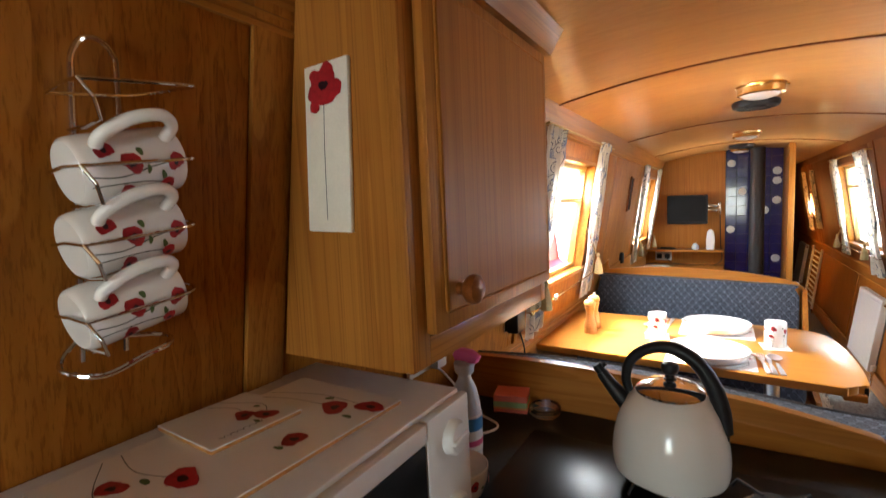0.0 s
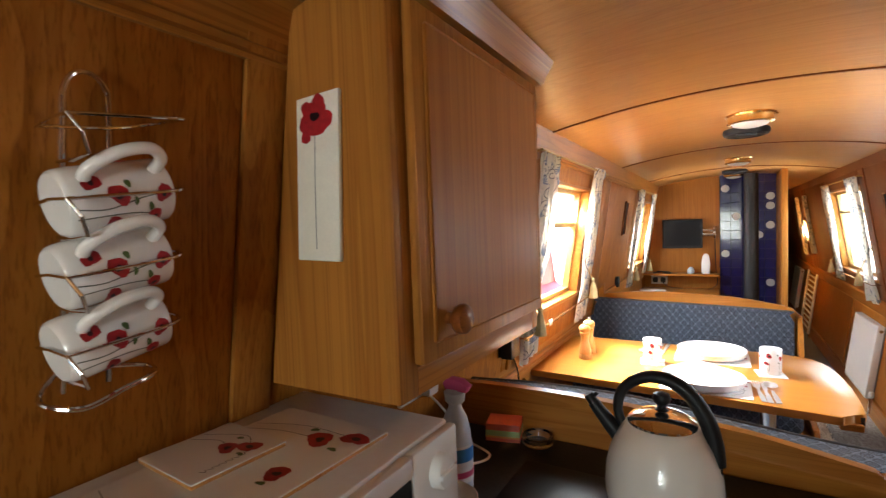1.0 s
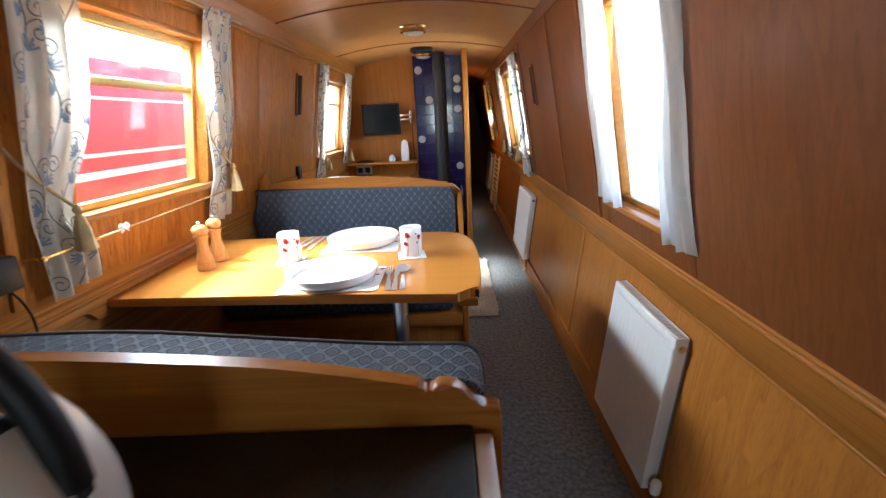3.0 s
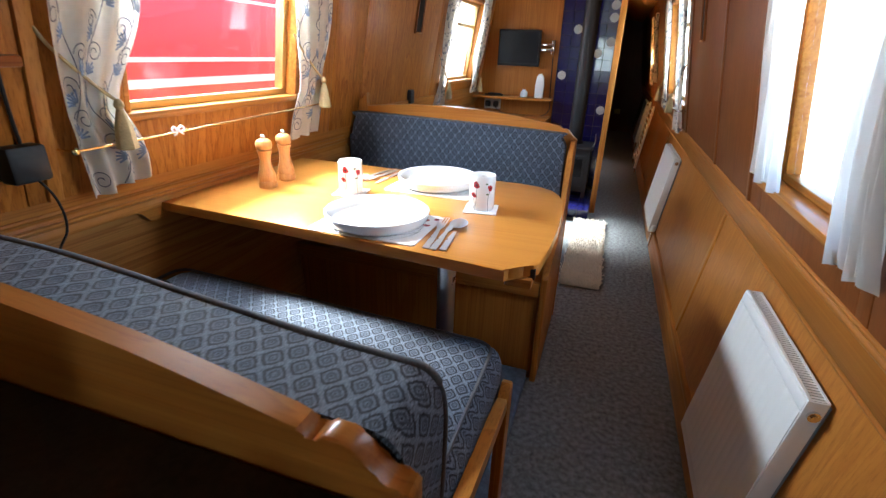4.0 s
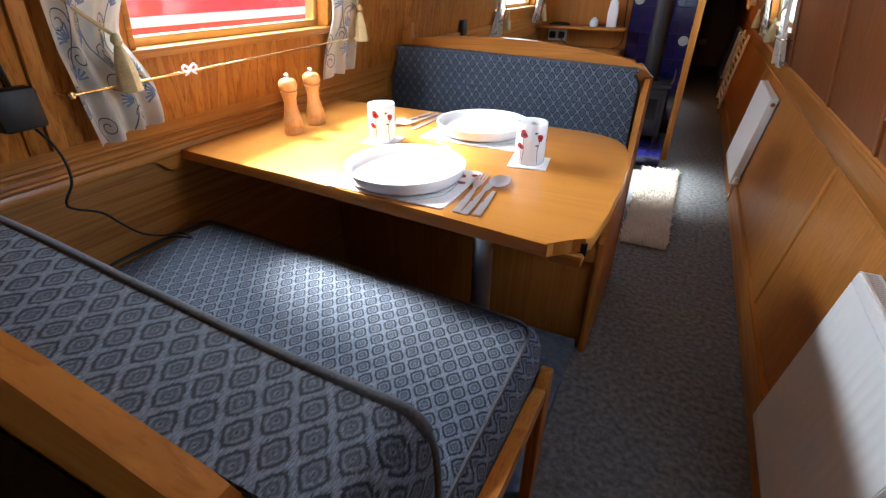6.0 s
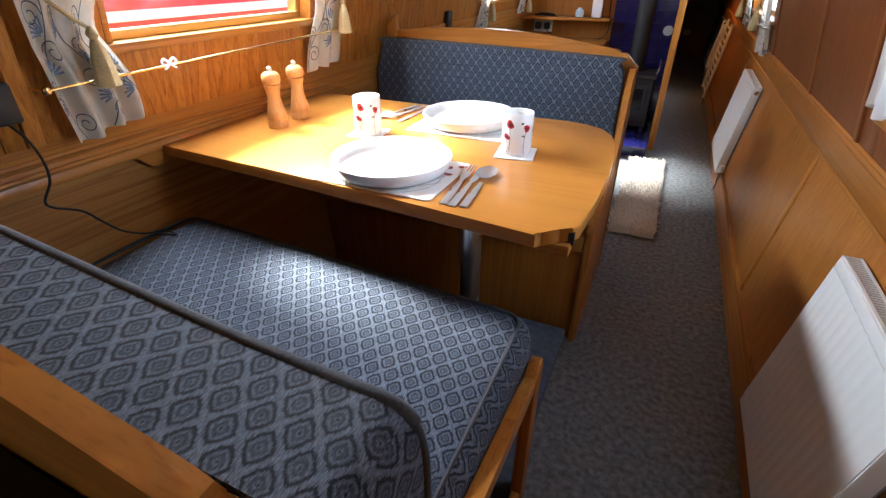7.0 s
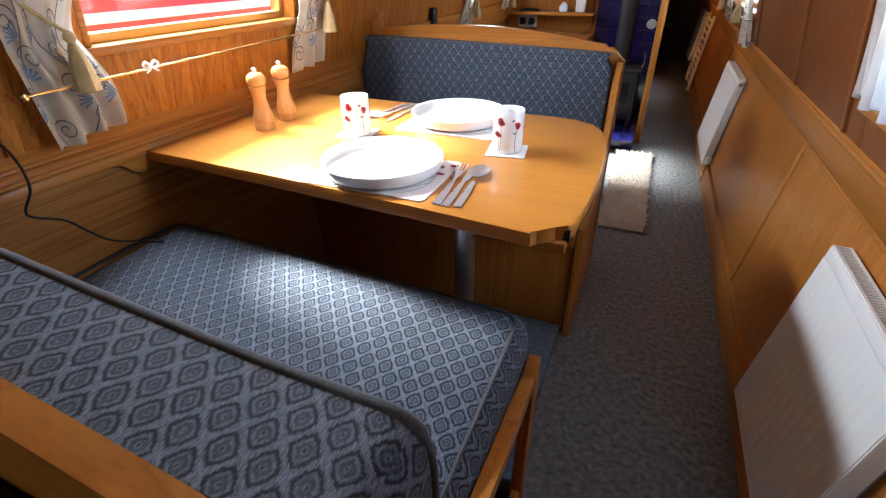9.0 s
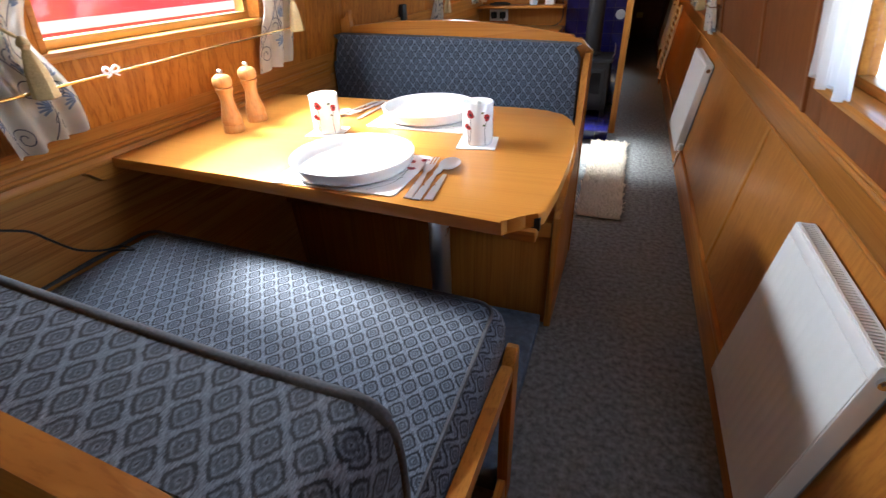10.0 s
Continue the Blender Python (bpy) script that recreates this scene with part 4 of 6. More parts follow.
    bm = B(); lathe(bm, [(0.014, -0.005), (0.016, 0.0), (0.016, 0.026), (0.013, 0.034), (0.004, 0.036)], 16, (x0 + 0.022, loc_y0 - 0.038, z0 + 0.025))
    put("valve", bm, M["white"], "white valve cap")
    return r


radiator(1.915, 2.400, 0.120, 0.620, "white slatted panel radiator on the aisle wall")
radiator(4.33, 4.95, 0.120, 0.625, "white panel radiator further along the aisle wall")

# ---- galley things ----
def blob(bm, centre, r, seed, mp, lift, n=16, squash=0.85, rough=0.16):
    """An uneven petal shape laid on a surface by mp(u, v, lift)."""
    rnd = random.Random(seed)
    ph = [rnd.uniform(0, 6.28) for _ in range(3)]
    rings = []
    for k in (0.55, 1.0):
        ring = []
        for i in range(n):
            a = 2 * math.pi * i / n
            rr = r * k * (1 + rough * math.sin(2 * a + ph[0]) + rough * 0.7 * math.sin(3 * a + ph[1]) + rough * 0.4 * math.sin(7 * a + ph[2]))
            ring.append(bm.verts.new(mp(centre[0] + rr * math.cos(a), centre[1] + squash * rr * math.sin(a), lift)))
        rings.append(ring)
    c = bm.verts.new(mp(centre[0], centre[1], lift))
    for i in range(n):
        bm.faces.new((c, rings[0][i], rings[0][(i + 1) % n]))
        bm.faces.new((rings[0][i], rings[1][i], rings[1][(i + 1) % n], rings[0][(i + 1) % n]))
    return bm


def stalk(bm, pts, w, mp, lift):
    ps = smooth_path([(u, v, 0) for u, v in pts], 5)
    prev = None
    for i, p in enumerate(ps):
        d = (ps[min(i + 1, len(ps) - 1)] - ps[max(i - 1, 0)]).normalized()
        n = Vector((-d.y, d.x, 0)) * w / 2
        cur = (bm.verts.new(mp(p.x + n.x, p.y + n.y, lift)), bm.verts.new(mp(p.x - n.x, p.y - n.y, lift)))
        if prev:
            bm.faces.new((prev[0], prev[1], cur[1], cur[0]))
        prev = cur
    return bm


def poppies(parent, flowers, stalks, leaves, mp, lift=0.0006):
    """Red poppies with dark hearts, grey stalks and green buds printed on a surface."""
    for st in stalks:
        part("stalk_print", stalk(B(), st, 0.0013, mp, lift * 0.6), M["stem"], parent, flat=True)
    for k, (u, v, r) in enumerate(leaves):
        part("bud_print", blob(B(), (u, v), r, 70 + k, mp, lift * 1.2, 10, 0.6), M["green"], parent, flat=True)
    for k, (u, v, r) in enumerate(flowers):
        part("poppy_print", blob(B(), (u, v), r, 7 * k + int(u * 1000) % 50, mp, lift), M["redpetal"], parent, "red poppy", flat=True)
        part("poppy_heart", blob(B(), (u + r * 0.1, v - r * 0.05), r * 0.34, 31 * k + 5, mp, lift * 1.8, 10), M["darkpetal"], parent, flat=True)


def on_cylinder(r, z0=0.0):
    return lambda u, v, h: Vector(((r + h) * math.cos(u / r), (r + h) * math.sin(u / r), z0 + v))


def on_top(z):
    return lambda u, v, h: Vector((u, v, z + h))


def china_mug(name, label, r, h, handle, group):
    mug = thing(name, (0, 0, 0), label, "mug", group)
    prof = [(r * 0.86, 0.0), (r * 0.93, 0.002), (r * 0.97, 0.006), (r, 0.014), (r, h - 0.002), (r - 0.0012, h), (r - 0.003, h - 0.001), (r - 0.0035, h - 0.004), (r - 0.0035, 0.008), (r * 0.5, 0.005), (0.001, 0.005)]
    bm = B()
    lathe(bm, prof, 32, close=False)
    lathe(bm, [(0.001, 0.0), (r * 0.86, 0.0)], 32, close=False)
    part("body", bm, M["china"], mug)
    if handle is not None:
        bm = B()
        a = handle
        pts = smooth_path([(r - 0.004, 0, h * 0.86), (r + 0.016, 0, h * 0.90), (r + 0.032, 0, h * 0.74), (r + 0.030, 0, h * 0.45), (r + 0.012, 0, h * 0.22), (r - 0.003, 0, h * 0.20)], 6)
        tube(bm, [(p.x, p.y * 1.3, p.z) for p in pts], 0.0062, 10)
        bm.transform(Matrix.Rotation(a, 4, "Z"))
        part("handle", bm, M["china"], mug)
    return mug


# mugs on a wire rack
rack = thing("mug_rack", (inner(-1, 1.45) + 0.01, 0.28, 1.27), "chrome wire mug rack hung on the pine wall", "mug rack")


def wire(name, pts, r=0.0024, per=5, closed=False):
    bm = B()
    tube(bm, smooth_path(pts, per) if not closed else pts, r, 8, closed)
    return bpart(name, bm, M["chrome"], par=rack)


xa, xb = inner(-1, 1.56) + 0.012, inner(-1, 1.30) + 0.012
wire("hanger", [(xb, 0.257, 1.275), (xb + 0.02, 0.257, 1.40), (xa, 0.258, 1.555), (xa + 0.003, 0.260, 1.585), (xa + 0.004, 0.270, 1.602), (xa + 0.004, 0.285, 1.604), (xa + 0.003, 0.297, 1.592), (xa, 0.300, 1.565), (xb + 0.02, 0.300, 1.40), (xb, 0.300, 1.275)], 0.0028, 6)
MUGS = [(1.478, 0), (1.408, 1), (1.336, 2)]
CZ = [1.556] + [m[0] + 0.005 for m in MUGS]
for i, z in enumerate(CZ):
    x = inner(-1, z) + 0.014
    dz = -0.045
    wire("cradle", [(x, 0.236, z - 0.012), (x + 0.075, 0.232, z - 0.012), (x + 0.078, 0.245, z + dz), (x + 0.004, 0.250, z + dz)], 0.0018, 2)
    wire("cradle", [(x, 0.236, z - 0.012), (x + 0.002, 0.30, z - 0.004), (x + 0.003, 0.332, z + 0.004), (x + 0.03, 0.345, z + 0.006), (x + 0.066, 0.342, z + 0.003), (x + 0.078, 0.315, z - 0.002), (x + 0.076, 0.232, z - 0.012)], 0.0018, 4)
x = inner(-1, 1.28) + 0.012
wire("foot_loop", [(x, 0.257, 1.300), (x + 0.01, 0.236, 1.283), (x + 0.03, 0.232, 1.274), (x + 0.055, 0.255, 1.268), (x + 0.06, 0.29, 1.278), (x + 0.05, 0.325, 1.283), (x + 0.02, 0.333, 1.287), (x, 0.30, 1.292)], 0.0028, 6)
for z, k in MUGS:
    mug = china_mug("mug", "white china mug with red poppies lying in the wire rack", 0.0335, 0.096, 0.0, "poppy mugs in the rack")
    poppies(mug, [(0.022, 0.042, 0.0105), (0.026, 0.084, 0.009), (0.052, 0.035, 0.009), (0.006, 0.022, 0.009), (0.050, 0.075, 0.0085), (-0.03, 0.06, 0.01)],
            [[(0.03, 0.004), (0.034, 0.03), (0.028, 0.06), (0.026, 0.08)], [(0.04, 0.004), (0.042, 0.05), (0.048, 0.075)]],
            [(0.012, 0.052, 0.0045), (0.030, 0.056, 0.004), (0.038, 0.070, 0.0045)], on_cylinder(0.0335))
    xm = inner(-1, z) + 0.014 + 0.036
    # lies on its side, rim towards the saloon, handle up and towards the aisle
    axis = Vector((0.02, 0.97, 0.20)).normalized()
    up = Vector((0.80, -0.10, 0.62))
    up = (up - axis * up.dot(axis)).normalized()
    rot = Matrix((up, axis.cross(up), axis)).transposed().to_4x4()
    mug.matrix_world = Matrix.Translation((xm, 0.237, z - 0.010)) @ rot

# canvas strip with one poppy on the cupboard's end
pic = thing("wall_canvas", (-0.506, 0.545, 1.39), "narrow cream canvas strip painted with one red poppy", "picture")
bm = B()
hexa(bm, [(-0.553, 0.5455, 1.394), (-0.471, 0.5455, 1.391), (-0.471, 0.537, 1.391), (-0.553, 0.537, 1.394),
          (-0.541, 0.5455, 1.628), (-0.460, 0.5455, 1.632), (-0.460, 0.537, 1.632), (-0.541, 0.537, 1.628)], 0.002)
bpart("canvas", bm, M["canvas"], par=pic)
face = lambda u, v, h: Vector((u, 0.5368 - h, v)) - pic.location
for k, (u, v, r) in enumerate(((-0.506, 1.604, 0.020), (-0.493, 1.590, 0.019), (-0.516, 1.588, 0.018), (-0.499, 1.612, 0.016), (-0.516, 1.607, 0.014), (-0.523, 1.572, 0.010))):
    part("petal", blob(B(), (u, v), r, 90 + k, face, 0.0004 + 0.0002 * k, 18, 0.95, 0.13), M["redpetal"], pic, flat=True)
part("poppy_heart", blob(B(), (-0.504, 1.598), 0.008, 4, face, 0.0022), M["darkpetal"], pic, flat=True)
part("stalk_print", stalk(B(), [(-0.506, 1.574), (-0.510, 1.51), (-0.513, 1.41)], 0.0014, face, 0.0005), M["stem"], pic, flat=True)

# the wall things hang a little further in and lower than they are drawn above
def reseat(obs, k):
    old, now = Matrix.Translation((-0.022, 0.033, 1.432)), Matrix.Translation((0.013, 0.073, 1.403))
    m = now @ pose(0, 0, 0, 0.0, -0.35, 0.28) @ Matrix.Scale(k, 4) @ old.inverted()
    for ob in obs:
        ob.matrix_world = m @ ob.matrix_basis


reseat([rack] + [ob for ob in bpy.data.objects if ob.name.split(".")[0] == "mug"], 1.05)
reseat([cup, pic], 1.03)

# batten beside the cupboard
bm = B()
for z0, z1 in ((0.86, 1.69),):
    xa_, xc_ = inner(-1, z0), inner(-1, z1)
    hexa(bm, [(xa_ + 0.004, 0.530, z0), (xa_ + 0.014, 0.530, z0), (xc_ + 0.014, 0.530, z1), (xc_ + 0.004, 0.530, z1),
              (xa_ + 0.004, 0.602, z0), (xa_ + 0.014, 0.602, z0), (xc_ + 0.014, 0.602, z1), (xc_ + 0.004, 0.602, z1)], 0.002)
structure("trim_batten", bm, M["pine_z"], "flat pine batten covering a panel joint")

bm = B()
hexa(bm, [(inner(-1, 0.86) + 0.004, 1.700, 0.86), (inner(-1, 0.86) + 0.016, 1.700, 0.86), (inner(-1, 1.69) + 0.016, 1.700, 1.69), (inner(-1, 1.69) + 0.004, 1.700, 1.69),
          (inner(-1, 0.86) + 0.004, 1.732, 0.86), (inner(-1, 0.86) + 0.016, 1.732, 0.86), (inner(-1, 1.69) + 0.016, 1.732, 1.69), (inner(-1, 1.69) + 0.004, 1.732, 1.69)], 0.002)
structure("trim_upright", bm, M["pine_z"], "upright pine strip beside the window curtain")

# boards on the microwave
def board(name, label, cx, cy, w, d, z, turn, flowers, stalks, leaves, t=0.007):
    o = thing(name, (cx, cy, z), label, "board", "poppy boards")
    o.rotation_euler = (0, 0, radians(turn))
    bm = B(); box(bm, -w / 2, w / 2, -d / 2, d / 2, 0.0, t - 0.002, 0.002)
    part("backing", bm, M["mill"], o, "pale wooden backing")
    bm = B(); box(bm, -w / 2, w / 2, -d / 2, d / 2, t - 0.002, t, 0.0008, 1)
    part("face", bm, M["china"], o)
    poppies(o, flowers, stalks, leaves, on_top(t))
    return o


board("serving_board", "large white board with red poppies on the microwave", -0.552, 0.400, 0.215, 0.385, 1.1272, -2,
      [(0.035, 0.125, 0.023), (0.082, 0.150, 0.021), (0.060, 0.03, 0.018), (0.02, -0.09, 0.022), (0.06, -0.15, 0.020), (-0.03, -0.14, 0.017)],
      [[(-0.10, 0.10), (-0.04, 0.12), (0.03, 0.125)], [(-0.10, 0.12), (-0.02, 0.15), (0.08, 0.15)], [(-0.10, -0.10), (-0.04, -0.11), (0.02, -0.09)], [(-0.10, -0.12), (-0.02, -0.16), (0.06, -0.15)]],
      [(0.005, 0.145, 0.008), (0.075, 0.11, 0.008), (0.062, 0.005, 0.007), (-0.01, -0.115, 0.008)])
board("trivet_board", "small white board with two poppies and a line of script", -0.612, 0.425, 0.135, 0.135, 1.1343, -4,
      [(0.012, 0.012, 0.016), (0.036, 0.030, 0.017)], [[(-0.06, 0.0), (-0.02, 0.02), (0.012, 0.012)], [(-0.06, 0.02), (0.0, 0.05), (0.036, 0.030)]], [(0.0, 0.04, 0.006), (0.045, 0.01, 0.006)])
# script on the small board as plain strokes
tb = bpy.data.objects["trivet_board"]
for k in range(7):
    part("script_bar", stalk(B(), [(0.045 + 0.0015 * (k % 2), -0.045 + 0.009 * k), (0.052, -0.041 + 0.009 * k), (0.046, -0.038 + 0.009 * k)], 0.0012, on_top(0.007), 0.0004), M["stem"], tb, flat=True)

reseat([mw, bpy.data.objects["serving_board"], tb], 0.95)

# kettle on the hob
kx, ky, kz = -0.074, 1.036, 0.866
kettle = thing("kettle", (kx, ky, kz), "cream enamel stovetop kettle with a black handle and chrome lid", "kettle")
bm = B()
lathe(bm, [(0.001, 0.0), (0.092, 0.0), (0.100, 0.005), (0.103, 0.018), (0.1035, 0.038), (0.101, 0.066), (0.095, 0.094), (0.085, 0.122), (0.071, 0.146), (0.060, 0.157), (0.050, 0.160)], 40, close=False)
part("body", bm, M["cream"], kettle)
bm = B()
lathe(bm, [(0.061, 0.156), (0.061, 0.160), (0.056, 0.165), (0.044, 0.172), (0.022, 0.179), (0.008, 0.181), (0.001, 0.181)], 36, close=False)
lid = part("lid", bm, M["chrome"], kettle, "shiny chrome lid")
bm = B(); lathe(bm, [(0.014, 0.179), (0.008, 0.184), (0.008, 0.190), (0.014, 0.195), (0.0165, 0.203), (0.014, 0.211), (0.004, 0.215)], 18)
part("lid_knob", bm, M["black"], lid)
bm = B()
hp = smooth_path([(-0.070, 0, 0.140), (-0.079, 0, 0.172), (-0.068, 0, 0.212), (-0.032, 0, 0.238), (0.008, 0, 0.240), (0.046, 0, 0.218), (0.073, 0, 0.176), (0.086, 0, 0.132), (0.090, 0, 0.094)], 6)
tube(bm, hp, [0.009 + 0.006 * min(1, max(0, (i - 6) / 30)) for i in range(len(hp))], 12)
part("handle", bm, M["black"], kettle, "thick black arched handle")
bm = B(); box(bm, 0.078, 0.099, -0.011, 0.011, 0.080, 0.124, 0.004)
part("handle_bracket", bm, M["chrome"], kettle)
bm = B()
tube(bm, smooth_path([(-0.078, 0, 0.120), (-0.105, 0, 0.150), (-0.126, 0, 0.176)], 5), [0.018, 0.017, 0.0165, 0.016, 0.015, 0.014, 0.0135, 0.013, 0.0125, 0.012, 0.0115], 14)
part("spout", bm, M["black"], kettle)
bm = B()
tube(bm, [(-0.124, 0, 0.174), (-0.136, 0, 0.190)], 0.010, 12)
tube(bm, [(-0.128, 0, 0.184), (-0.118, 0, 0.196)], 0.004, 8)
part("whistle", bm, M["black"], kettle)

# gas hob
hob = thing("gas_hob", (-0.06, 0.95, 0.835), "black gas hob with steel control strip let into the worktop", "hob")
bm = B(); box(bm, -0.38, 0.205, 0.715, 1.125, 0.8352, 0.843, 0.003)
bpart("hotplate", bm, M["blackglass"], par=hob)
bm = B(); box(bm, 0.207, 0.297, 0.715, 1.112, 0.8352, 0.846, 0.003)
bpart("control_strip", bm, M["iron"], "grey control strip", par=hob)
for x in (0.212, 0.222, 0.289):
    bm = B(); box(bm, x - 0.003 - 0.003 * (x > 0.25), x + 0.003 + 0.003 * (x > 0.25), 0.72, 1.108, 0.846, 0.851, 0.002)
    bpart("strip_edge", bm, M["steel"], par=hob)
for y in (1.066, 1.000, 0.878, 0.80):
    bm = B(); lathe(bm, [(0.021, 0.846), (0.021, 0.852), (0.019, 0.854), (0.0165, 0.872), (0.014, 0.876), (0.003, 0.876)], 20, (0.250, y, 0))
    k = bpart("knob", bm, M["black"], "black control knob", par=hob)
    bm = B(); box(bm, 0.248, 0.252, y - 0.017, y + 0.017, 0.872, 0.880, 0.001)
    bm.transform(Matrix.Translation(-hob.location))
    part("pointer", bm, M["chrome"], k)
bm = B(); lathe(bm, [(0.006, 0.846), (0.006, 0.853), (0.002, 0.854)], 12, (0.236, 0.936, 0))
bpart("ignition_button", bm, M["redpetal"], "red ignition button", par=hob)
for x, y, r in ((0.092, 1.008, 0.040), (kx, ky, 0.047), (0.092, 0.82, 0.047), (-0.11, 0.82, 0.035)):
    bm = B(); lathe(bm, [(r + 0.012, 0.843), (r + 0.010, 0.847), (r, 0.848), (r, 0.856)], 28, (x, y, 0))
    burner = bpart("burner", bm, M["steel"], "steel burner ring", par=hob)
    bm = B(); lathe(bm, [(r * 0.86, 0.856), (r * 0.9, 0.859), (r * 0.82, 0.863), (0.003, 0.864)], 28, (x, y, 0))
    bm.transform(Matrix.Translation(-hob.location))
    part("burner_cap", bm, M["iron"], burner)
for cx, cy in ((0.092, 1.008), (kx, ky - 0.02), (0.092, 0.82), (-0.11, 0.82)):
    for k in range(4):
        a = k * math.pi / 2 + 0.785
        bm = B()
        tube(bm, [(cx + 0.022 * math.cos(a), cy + 0.022 * math.sin(a), 0.8635), (cx + 0.075 * math.cos(a), cy + 0.075 * math.sin(a), 0.8635), (cx + 0.088 * math.cos(a), cy + 0.088 * math.sin(a), 0.844)], 0.0032, 8)
        bpart("pan_support", bm, M["iron"], "black wire pan support", par=hob)

# on the worktop
bot = thing("spray_bottle", (-0.447, 0.905, 0.835), "blue and white plastic bottle with a pink trigger head", "bottle")
bm = B(); lathe(bm, [(0.028, 0.0), (0.032, 0.004), (0.033, 0.06), (0.033, 0.115), (0.030, 0.15), (0.024, 0.180), (0.014, 0.20), (0.013, 0.212)], 24)
part("body", bm, M["palebottle"], bot)
bm = B(); lathe(bm, [(0.0338, 0.055), (0.0338, 0.130)], 24, close=False)
part("label", bm, M["paper"], bot, "white label")
bm = B(); lathe(bm, [(0.0343, 0.098), (0.0343, 0.125)], 24, close=False)
part("label_band", bm, M["bluelabel"], bot, "blue label band")
bm = B(); lathe(bm, [(0.0343, 0.066), (0.0343, 0.078)], 24, close=False)
part("label_band", bm, M["pink"], bot, "pink label band")
bm = B(); lathe(bm, [(0.016, 0.210), (0.020, 0.214), (0.022, 0.232), (0.016, 0.240)], 20)
part("collar", bm, M["palebottle"], bot)
bm = B(); prism(bm, [(-0.016, 0.236), (0.030, 0.236), (0.036, 0.248), (0.018, 0.260), (-0.014, 0.262), (-0.022, 0.250)], "y", -0.012, 0.012, 0.004)
part("trigger_head", bm, M["pink"], bot, "pink trigger head")
bowl = thing("bowl", (-0.411, 0.806, 0.835), "white china bowl with a red poppy", "bowl")
bm = B(); lathe(bm, [(0.001, 0.0), (0.026, 0.0), (0.028, 0.006), (0.044, 0.024), (0.053, 0.05), (0.055, 0.074), (0.053, 0.075), (0.050, 0.05), (0.040, 0.024), (0.02, 0.010), (0.001, 0.009)], 32, close=False)
part("body", bm, M["china"], bowl)
poppies(bowl, [(-0.030, 0.055, 0.010), (0.02, 0.050, 0.010)], [], [(-0.012, 0.048, 0.004)], on_cylinder(0.0548))
note_block = thing("paper_notes", (-0.482, 1.232, 0.835), "block of coral, orange and green paper notes", "note block")
note_block.rotation_euler = (0, 0, radians(14))
for z0, z1, mt in ((0.0, 0.009, "coral"), (0.009, 0.014, "orange"), (0.014, 0.029, "mint"), (0.029, 0.046, "coral")):
    bm = B(); box(bm, -0.045 + random.uniform(-.001, .001), 0.045, -0.036, 0.036 + random.uniform(-.001, .001), z0, z1 - 0.0003, 0.0006, 1)
    part("sheet", bm, M[mt], note_block)
ash = B()
lathe(ash, [(0.001, 0.0), (0.034, 0.0), (0.040, 0.006), (0.041, 0.022), (0.039, 0.024), (0.032, 0.022), (0.028, 0.008), (0.001, 0.006)], 28, close=False)
solid("glass_dish", ash, M["glass"], "small clear glass dish on the worktop", "dish", loc=(-0.388, 1.228, 0.8352))
lead = B()
tube(lead, smooth_path([(-0.645, 1.08, 0.985), (-0.61, 1.09, 0.96), (-0.58, 1.11, 0.91), (-0.60, 1.14, 0.86), (-0.56, 1.15, 0.842), (-0.47, 1.11, 0.840), (-0.49, 1.05, 0.840), (-0.58, 1.04, 0.840)], 6), 0.003, 8)
solid("white_cable", lead, M["paper"], "loose white cable trailing on the worktop", "cable")
sock = thing("wall_socket", (inner(-1, 1.03), 0.98, 1.0), "white switched socket with a plug under the cupboard", "socket")
bm = B(); box(bm, inner(-1, 1.03) + 0.006, inner(-1, 1.03) + 0.016, 0.985, 1.135, 0.968, 1.053, 0.003)
bpart("plate", bm, M["white"], par=sock)
bm = B(); box(bm, inner(-1, 1.03) + 0.016, inner(-1, 1.03) + 0.045, 1.072, 1.118, 0.972, 1.022, 0.005)
bpart("plug", bm, M["white"], par=sock)

# little shelves beside the window
for z in (1.640, 1.395, 1.165):
    bm = B(); x = inner(-1, z); box(bm, x + 0.005, x + 0.055, 1.44, 1.675, z - 0.011, z + 0.011, 0.003)
    solid("small_shelf", bm, M["trim"], "narrow red-brown wooden shelf on the cabin side", "shelf", "narrow shelves")

# ---- on the table ----
TZ = 0.7803
def plate(cx, cy, r, label):
    p = thing("plate", (cx, cy, TZ + 0.0035), label, "plate", "dinner plates")
    bm = B()
    lathe(bm, [(0.001, 0.0), (r * 0.80, 0.0), (r * 0.86, 0.002), (r * 0.93, 0.007), (r * 0.97, 0.015), (r, 0.030), (r, 0.033), (r - 0.002, 0.0345), (r - 0.006, 0.0335), (r * 0.925, 0.020), (r * 0.87, 0.011), (r * 0.80, 0.007), (0.001, 0.006)], 64, close=False)
    part("dish", bm, M["china"], p)


def placemat(cx, cy, w, d, flowers, stalks):
    o = thing("placemat", (cx, cy, TZ), "white placemat with red poppies under a plate", "placemat", "placemats")
    bm = B(); prism(bm, [(x * (w / 2) + ox, y * (d / 2) + oy) for x, y, ox, oy in ((-1, -1, 0.008, 0), (1, -1, -0.008, 0), (1, -1, 0, 0.008), (1, 1, 0, -0.008), (1, 1, -0.008, 0), (-1, 1, 0.008, 0), (-1, 1, 0, -0.008), (-1, -1, 0, 0.008))], "z", 0.0, 0.0032, 0.0006, 1)
    part("sheet", bm, M["paper"], o)
    poppies(o, flowers, stalks, [], on_top(0.0032), 0.0005)


